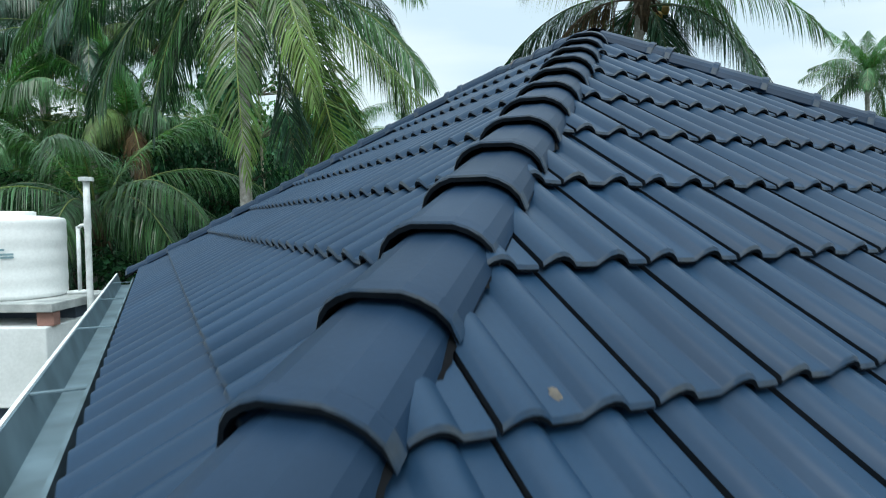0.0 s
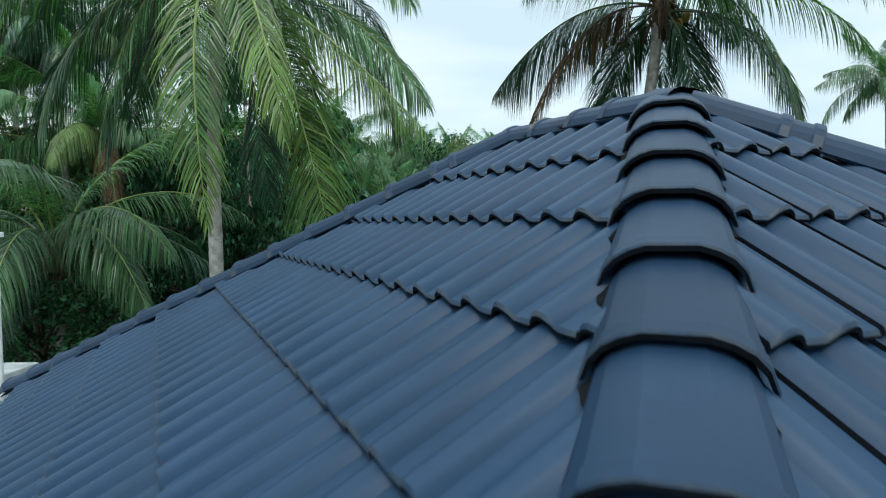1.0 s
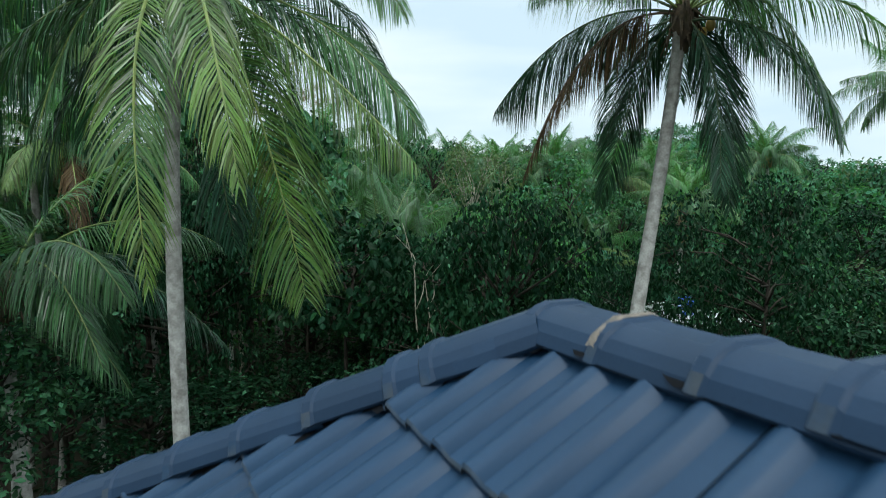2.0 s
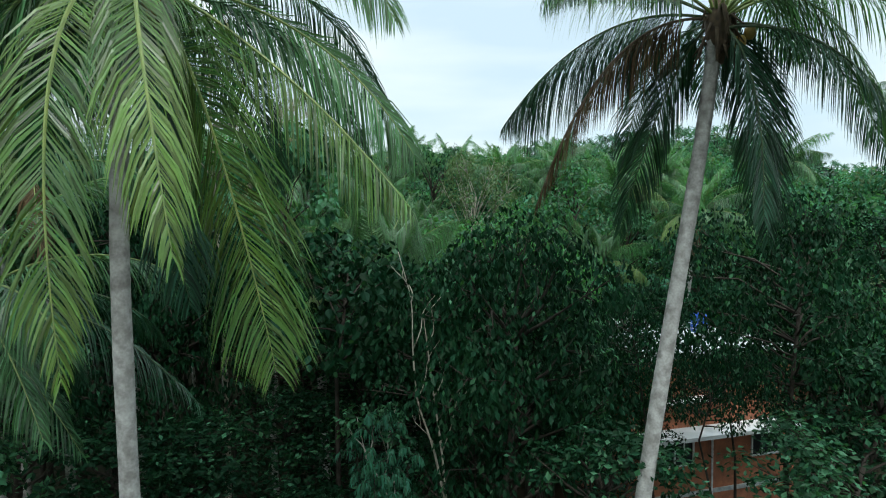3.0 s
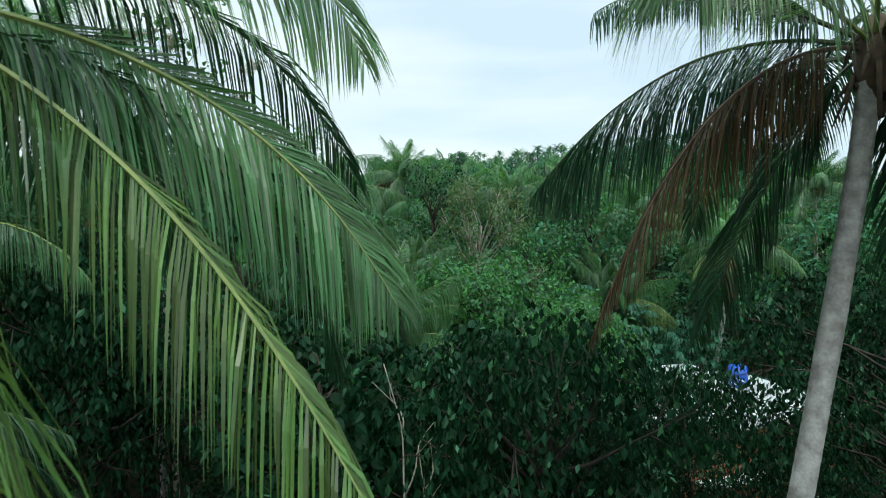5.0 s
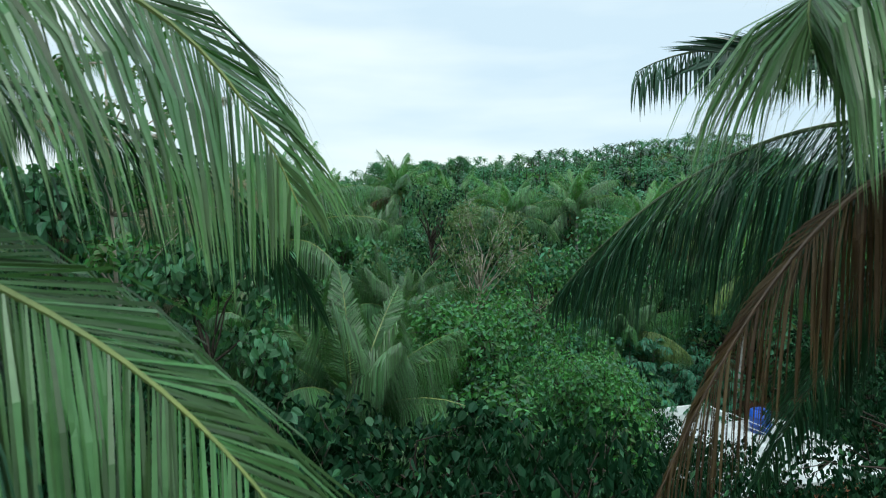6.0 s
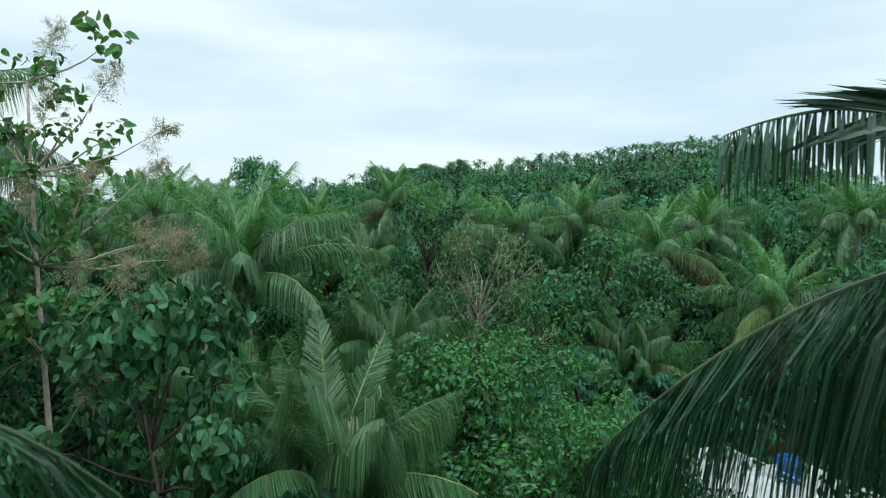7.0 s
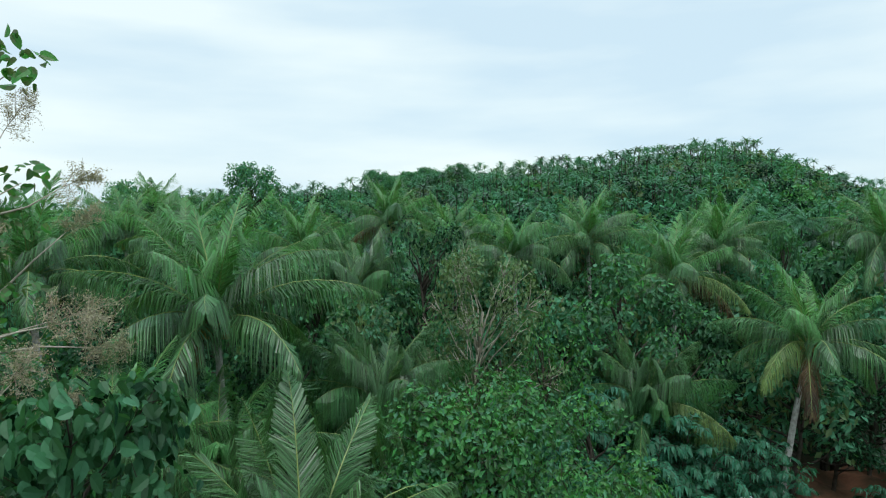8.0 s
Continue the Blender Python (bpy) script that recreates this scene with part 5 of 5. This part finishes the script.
# trees that stand out on the skyline
sky = random.Random(21)
for r, f, top, wide, k, n in ((-27.2, 107.0, 16.6, 1.35, 3, 1), (-38.0, 100.0, 13.4, 1.1, 1, 3), (-1.5, 160.0, 21.0, 1.2, 1, 4), (-12.0, 150.0, 19.6, 1.2, 4, 2), (109.0, 187.0, 21.0, 1.5, 2, 1), (96.0, 205.0, 26.5, 1.6, 1, 6)):
    for q in range(n):
        tree_to(SKYTREE, r + (q - (n - 1) / 2) * 3.6, f + sky.uniform(-2, 2), top + sky.uniform(-2.2, 0.3), "round tree rising over the wooded skyline", wide * sky.uniform(0.85, 1.1), turn=sky.uniform(0, 6))

# pale bare saplings in the shade before the dark trees
sap = random.Random(8)
for f, stem, forks, leafy in (
        (19.7, [(0.5, -10.7), (0.35, -7.5), (0.13, -4.2), (-0.07, -3.2), (-0.49, -2.0), (-0.57, -0.7), (-0.58, 0.5), (-0.9, 1.7)], [(4, 0.55, 1.5), (5, 0.5, 1.3), (6, -0.25, 0.8), (3, -0.6, 0.9)], 0),
        (19.8, [(0.5, -10.7), (0.3, -6.0), (0.12, -3.3), (-0.07, -1.9), (-0.22, -0.6), (-0.32, 0.2)], [(3, 0.5, 0.9), (4, 0.35, 0.8), (2, 0.7, 1.9)], 0),
        (19.2, [(-0.6, -10.7), (-0.85, -6.5), (-1.05, -4.5), (-1.29, -3.8), (-1.68, -3.2), (-1.9, -2.2)], [(2, -0.1, 1.9), (3, 0.25, 1.7), (4, -0.5, 0.8), (4, 0.3, 0.9)], 60)):
    tree = tagged(empty("sapling", at(stem[0][0], f, float(ground_z(stem[0][0], f)))), "thin pale forked sapling with a few leaves" if leafy else "thin pale bare forked sapling in front of shaded trees", "sapling", "bare saplings")
    k = np.linspace(0, len(stem) - 1, 4 * len(stem))
    rr = np.interp(k, range(len(stem)), [p[0] for p in stem])
    zz = np.interp(k, range(len(stem)), [p[1] for p in stem])
    rr[1:-1] = (rr[:-2] + 2 * rr[1:-1] + rr[2:]) / 4
    pts = [np.array(at(r, f + 0.05 * math.sin(z * 2), z) - tree.location) for r, z in zip(rr, zz)]
    s = Soup()
    tube(s, pts, np.linspace(0.045, 0.008, len(pts)), 6)
    part("stem", s.mesh("stem", [M_PALE], True), tree)
    tips = [pts[-1]]
    for i, dr, dz in forks:
        r, z = stem[i]
        q = [np.array(at(r + dr * e + 0.06 * math.sin(e * 7), f + 0.2 * e, z + dz * e ** 0.8) - tree.location) for e in np.linspace(0, 1, 7)]
        s = Soup()
        tube(s, q, np.linspace(0.018, 0.004, 7), 5)
        part("twig", s.mesh("twig", [M_PALE], True), tree)
        tips.append(q[-1])
        d = np.array(at(r + dr * 0.9 + sap.uniform(-0.4, 0.4), f, z + dz * 1.1) - tree.location)
        s = Soup()
        tube(s, [q[3], (q[3] + d) / 2, d], [0.010, 0.007, 0.003], 4)
        part("twig", s.mesh("twig", [M_PALE], True), tree)
    if leafy:
        v, f4 = leaf_cloud(np.random.default_rng(5), np.array(tips), np.full(len(tips), 0.4), leafy * len(tips), 0.17)
        s = Soup()
        s.add(v, (f4, 0))
        part("foliage", s.mesh("foliage", [M_LEAF]), tree)

# ================= the neighbouring tank stand =================
def plan_box(s, r0, r1, f0, f1, z0, z1, mat=0):
    v = np.array([at(r, f, z) for z in (z0, z1) for r, f in ((r0, f0), (r1, f0), (r1, f1), (r0, f1))])
    s.add(v, ([[0, 3, 2, 1], [4, 5, 6, 7], [0, 1, 5, 4], [1, 2, 6, 5], [2, 3, 7, 6], [3, 0, 4, 7]], mat))


def thing_part(name, s, mats, parent, label="", smooth=False, bevel=0.0):
    ob = part(name, s.mesh(name, mats, smooth), parent, label)
    ob.matrix_parent_inverse = Matrix.Translation(parent.location).inverted()
    if bevel:
        bevelled(ob, bevel)
    return ob


stand = tagged(empty("tank_stand", at(-6.97, 8.52, float(ground_z(-6.8, 8.3)))), "white plastered block with a stained slab carrying the water tank", "building")
s = Soup()
plan_box(s, -9.5, -5.150, 7.720, 9.070, float(ground_z(-7, 8)) - 0.3, -2.02)
thing_part("wall", s, [M_DARKWALL], stand, "dark blue-grey lower wall")
s = Soup()
plan_box(s, -9.5, -5.030, 7.640, 9.170, -2.02, -0.98)
thing_part("upper_wall", s, [M_WHITE], stand, "white streaked plaster wall", bevel=0.02)
s = Soup()
plan_box(s, -9.5, -4.970, 7.680, 9.170, -0.80, -0.68)
thing_part("slab", s, [M_SLAB], stand, "stained concrete slab", bevel=0.015)
for r in (-4.93, -7.4, -9.2):
    s = Soup()
    plan_box(s, r - 0.28, r - 0.06, 7.74, 7.88, -0.98, -0.80)
    thing_part("brick", s, [M_BRICK], stand, "red brick spacer", bevel=0.006)
# dark box added to fill the gap, shade put into its colour
s = Soup()
plan_box(s, -9.5, -5.120, 8.420, 9.070, -0.98, -0.80)
thing_part("backing", s, [M_DARKWALL], stand, "added dark filler, its colour giving the shade under the slab")

tank = tagged(empty("water_tank", at(-5.97, 8.47, -0.68)), "white ribbed plastic water tank with a faded printed mark", "water tank")
s = Soup()
zs, rad = [], []
for k in range(33):
    z = 1.08 * k / 32
    zs.append(z)
    rad.append(0.63 + 0.004 * math.cos(k * math.pi / 4) - 0.016 * max(0, (z - 1.0) / 0.08) ** 2 - 0.03 * max(0, (0.05 - z) / 0.05) ** 2)
zs += [1.092, 1.105, 1.125]
rad += [0.602, 0.52, 0.30]
c = np.array(at(-5.97, 8.47, -0.68))
tube(s, [c + (0, 0, z) for z in zs], rad, 40)
thing_part("shell", s, [M_TANK], tank, smooth=True)
s = Soup()
tube(s, [c + (0, 0, z) for z in (1.12, 1.125, 1.175, 1.185)], [0.26, 0.27, 0.27, 0.24], 28)
thing_part("lid", s, [M_TANK], tank, "round screw lid")
for k, (w, z) in enumerate(((0.20, 0.60), (0.14, 0.56), (0.09, 0.66))):
    s = Soup()
    a0 = math.atan2(*(np.array(at(-5.67, 7.82, 0)) - c)[[1, 0]])
    ang = np.linspace(a0 - w / 0.63 / 2, a0 + w / 0.63 / 2, 7) + (0, 0.05, -0.06)[k]
    v = np.array([[c[0] + math.cos(q) * 0.648, c[1] + math.sin(q) * 0.648, c[2] + z + dz] for dz in (0, 0.028) for q in ang])
    i = np.arange(6)
    s.add(v, (np.stack([i, i + 1, i + 8, i + 7], 1), 0))
    thing_part("printed_mark", s, [M_PRINT], tank, "faded blue-grey printed bar")

pipe = tagged(empty("vent_pipe", at(-4.85, 8.32, -2.0)), "white plastic vent pipe with a flat cap and a side branch", "pipe")
s = Soup()
p0 = np.array(at(-4.85, 8.32, 0))
tube(s, [p0 + (0, 0, z) for z in (-2.0, -0.75, 0.4, 0.88)], [0.042] * 4, 14)
thing_part("riser", s, [M_PVC], pipe, smooth=True)
s = Soup()
tube(s, [p0 + (0, 0, z) for z in (0.83, 0.90, 0.905, 0.955, 0.96)], [0.04, 0.046, 0.095, 0.095, 0.08], 16)
thing_part("cap", s, [M_PVC], pipe, "flat white cap")
s = Soup()
q0 = np.array(at(-4.985, 8.32, 0))
tube(s, [q0 + (0, 0, z) for z in (-0.62, -0.2, 0.29)], [0.026] * 3, 12)
tube(s, [q0 + (0, 0, 0.27), q0 * 0.7 + p0 * 0.3 + (0, 0, 0.30), p0 + (0, 0, 0.31)], [0.026] * 3, 12)
thing_part("branch", s, [M_PVC], pipe, smooth=True)
s = Soup()
tube(s, [p0 + (0, 0, 0.25), p0 + (0, 0, 0.39)], [0.046, 0.046], 14)
thing_part("collar", s, [M_PVC], pipe)
s = Soup()
tube(s, [np.array(at(-5.15, 8.32, -0.62)), np.array(at(-4.85, 8.32, -0.60))], [0.03, 0.03], 12)
thing_part("outlet", s, [M_PVC], pipe, smooth=True)

# ================= the brick house below the palms =================
HC, HS = math.cos(radians(16.5)), math.sin(radians(16.5))


def hut_at(u, v, z):
    """u along the front of the brick house, v into its depth."""
    return at(8.0 + u * HC - v * HS, 30.3 + u * HS + v * HC, z)


def hut_box(s, u0, u1, v0, v1, z0, z1, mat=0):
    v = np.array([hut_at(u, v, z) for z in (z0, z1) for u, v in ((u0, v0), (u1, v0), (u1, v1), (u0, v1))])
    s.add(v, ([[0, 3, 2, 1], [4, 5, 6, 7], [0, 1, 5, 4], [1, 2, 6, 5], [2, 3, 7, 6], [3, 0, 4, 7]], mat))


BZ = -11.3
brick_house = tagged(empty("brick_house", hut_at(4, 4, BZ)), "low red brick house with white slabs and flat white roof", "house")
for u0, u1, v0, v1, z1 in ((0.3, 6.5, 0.4, 7.2, -3.62), (6.5, 9.2, 0.4, 6.0, -3.72)):
    s = Soup()
    hut_box(s, u0, u1, v0, v1, BZ, z1)
    thing_part("wall", s, [M_BRICKWALL], brick_house, "red brick wall with cement joints")
s = Soup()
hut_box(s, 0.0, 6.72, 0.0, 7.5, -3.62, -3.46)
thing_part("roof", s, [M_ROOFSLAB], brick_house, "flat white concrete roof, stained", bevel=0.02)
s = Soup()
hut_box(s, 6.722, 9.5, 0.1, 6.3, -3.72, -3.58)
thing_part("roof", s, [M_ROOFSLAB], brick_house, "flat white concrete roof, stained", bevel=0.02)
for u0, u1, v0, v1 in ((0.0, 6.72, 7.36, 7.5), (6.58, 6.72, 5.9, 7.36), (0.0, 0.14, 0.0, 7.36)):
    s = Soup()
    hut_box(s, u0, u1, v0, v1, -3.46, -3.05)
    thing_part("parapet", s, [M_WHITE], brick_house, "low white parapet", bevel=0.02)
for z in (-3.0, -3.25):
    s = Soup()
    tube(s, [np.array(hut_at(6.65, 5.9, z)), np.array(hut_at(6.65, 3.6, z))], [0.02, 0.02], 8)
    thing_part("rail", s, [M_PVC], brick_house, "thin white rail")
s = Soup()
hut_box(s, -0.3, 8.4, -0.85, 0.4, -6.98, -6.80)
thing_part("sunshade", s, [M_WHITE], brick_house, "white concrete sunshade slab", bevel=0.015)
s = Soup()
hut_box(s, 1.5, 5.0, -0.2, 0.4, -5.55, -5.42)
thing_part("sunshade", s, [M_WHITE], brick_house, "white concrete sunshade slab", bevel=0.015)
for u, n, pw in ((2.05, 3, 0.48), (6.75, 3, 0.54)):
    s = Soup()
    w = pw * n
    z0, z1 = -8.45, -7.25
    hut_box(s, u - 0.06, u + w + 0.06, 0.31, 0.43, z0 - 0.07, z0)
    win = thing_part("window", s, [M_WHITE], brick_house, "white-framed casement window")
    for a, b, lo, hi in [(u - 0.06, u, z0, z1), (u + w, u + w + 0.06, z0, z1), (u - 0.06, u + w + 0.06, z1, z1 + 0.07)] + [(u + pw * k - 0.035, u + pw * k + 0.035, z0, z1) for k in range(1, n)]:
        s = Soup()
        hut_box(s, a, b, 0.33, 0.43, lo, hi)
        part("window_bar", s.mesh("window_bar", [M_WHITE]), win)
    for k in range(n):
        s = Soup()
        hut_box(s, u + pw * k + 0.03, u + pw * (k + 1) - 0.03, 0.375, 0.395, z0, z1)
        part("pane", s.mesh("pane", [M_DARK]), win)
s = Soup()
tube(s, [np.array(hut_at(4.5, 0.33, z)) for z in (BZ, -9, -6.98)], [0.045] * 3, 10)
thing_part("downpipe", s, [M_PVC], brick_house, "grey plastic downpipe")
hut_box(s := Soup(), 0.28, 9.2, 0.36, 0.42, -9.95, -9.75)
thing_part("plinth_band", s, [M_SLAB], brick_house, "grey cement band")

drum = tagged(empty("blue_tank", at(13.7, 37.0, -3.58)), "small blue plastic water tank on the flat roof", "water tank")
s = Soup()
c = np.array(at(13.7, 37.0, -3.58))
tube(s, [c + (0, 0, z) for z in (0, 0.03, 0.3, 0.32, 0.36, 0.38, 0.65, 0.67, 0.71, 0.73, 0.93, 0.97)], [0.38, 0.41, 0.42, 0.44, 0.44, 0.42, 0.42, 0.44, 0.44, 0.42, 0.41, 0.36], 28)
thing_part("shell", s, [M_BLUE], drum, smooth=True)
s = Soup()
tube(s, [c + (0, 0, z) for z in (0.95, 0.97, 1.02, 1.03)], [0.20, 0.21, 0.21, 0.18], 20)
thing_part("lid", s, [M_BLUE], drum)

# bare red bank behind the house
bank = tagged(part("earth_bank", grid_sheet(np.linspace(14.5, 27, 26), np.linspace(37.5, 47, 20),
              lambda R, F: ground_z(R, F) - 0.3 + 5.8 * smooth01((F - 38.2) / 5.0) * smooth01((R - 14.5) / 2.5) * smooth01((27 - R) / 4) + 0.25 * np.sin(R * 2.1 + F) * np.sin(F * 1.7), "earth_bank", [M_EARTH])),
              "bare red earth bank cut into the slope", "ground", kind="structure")
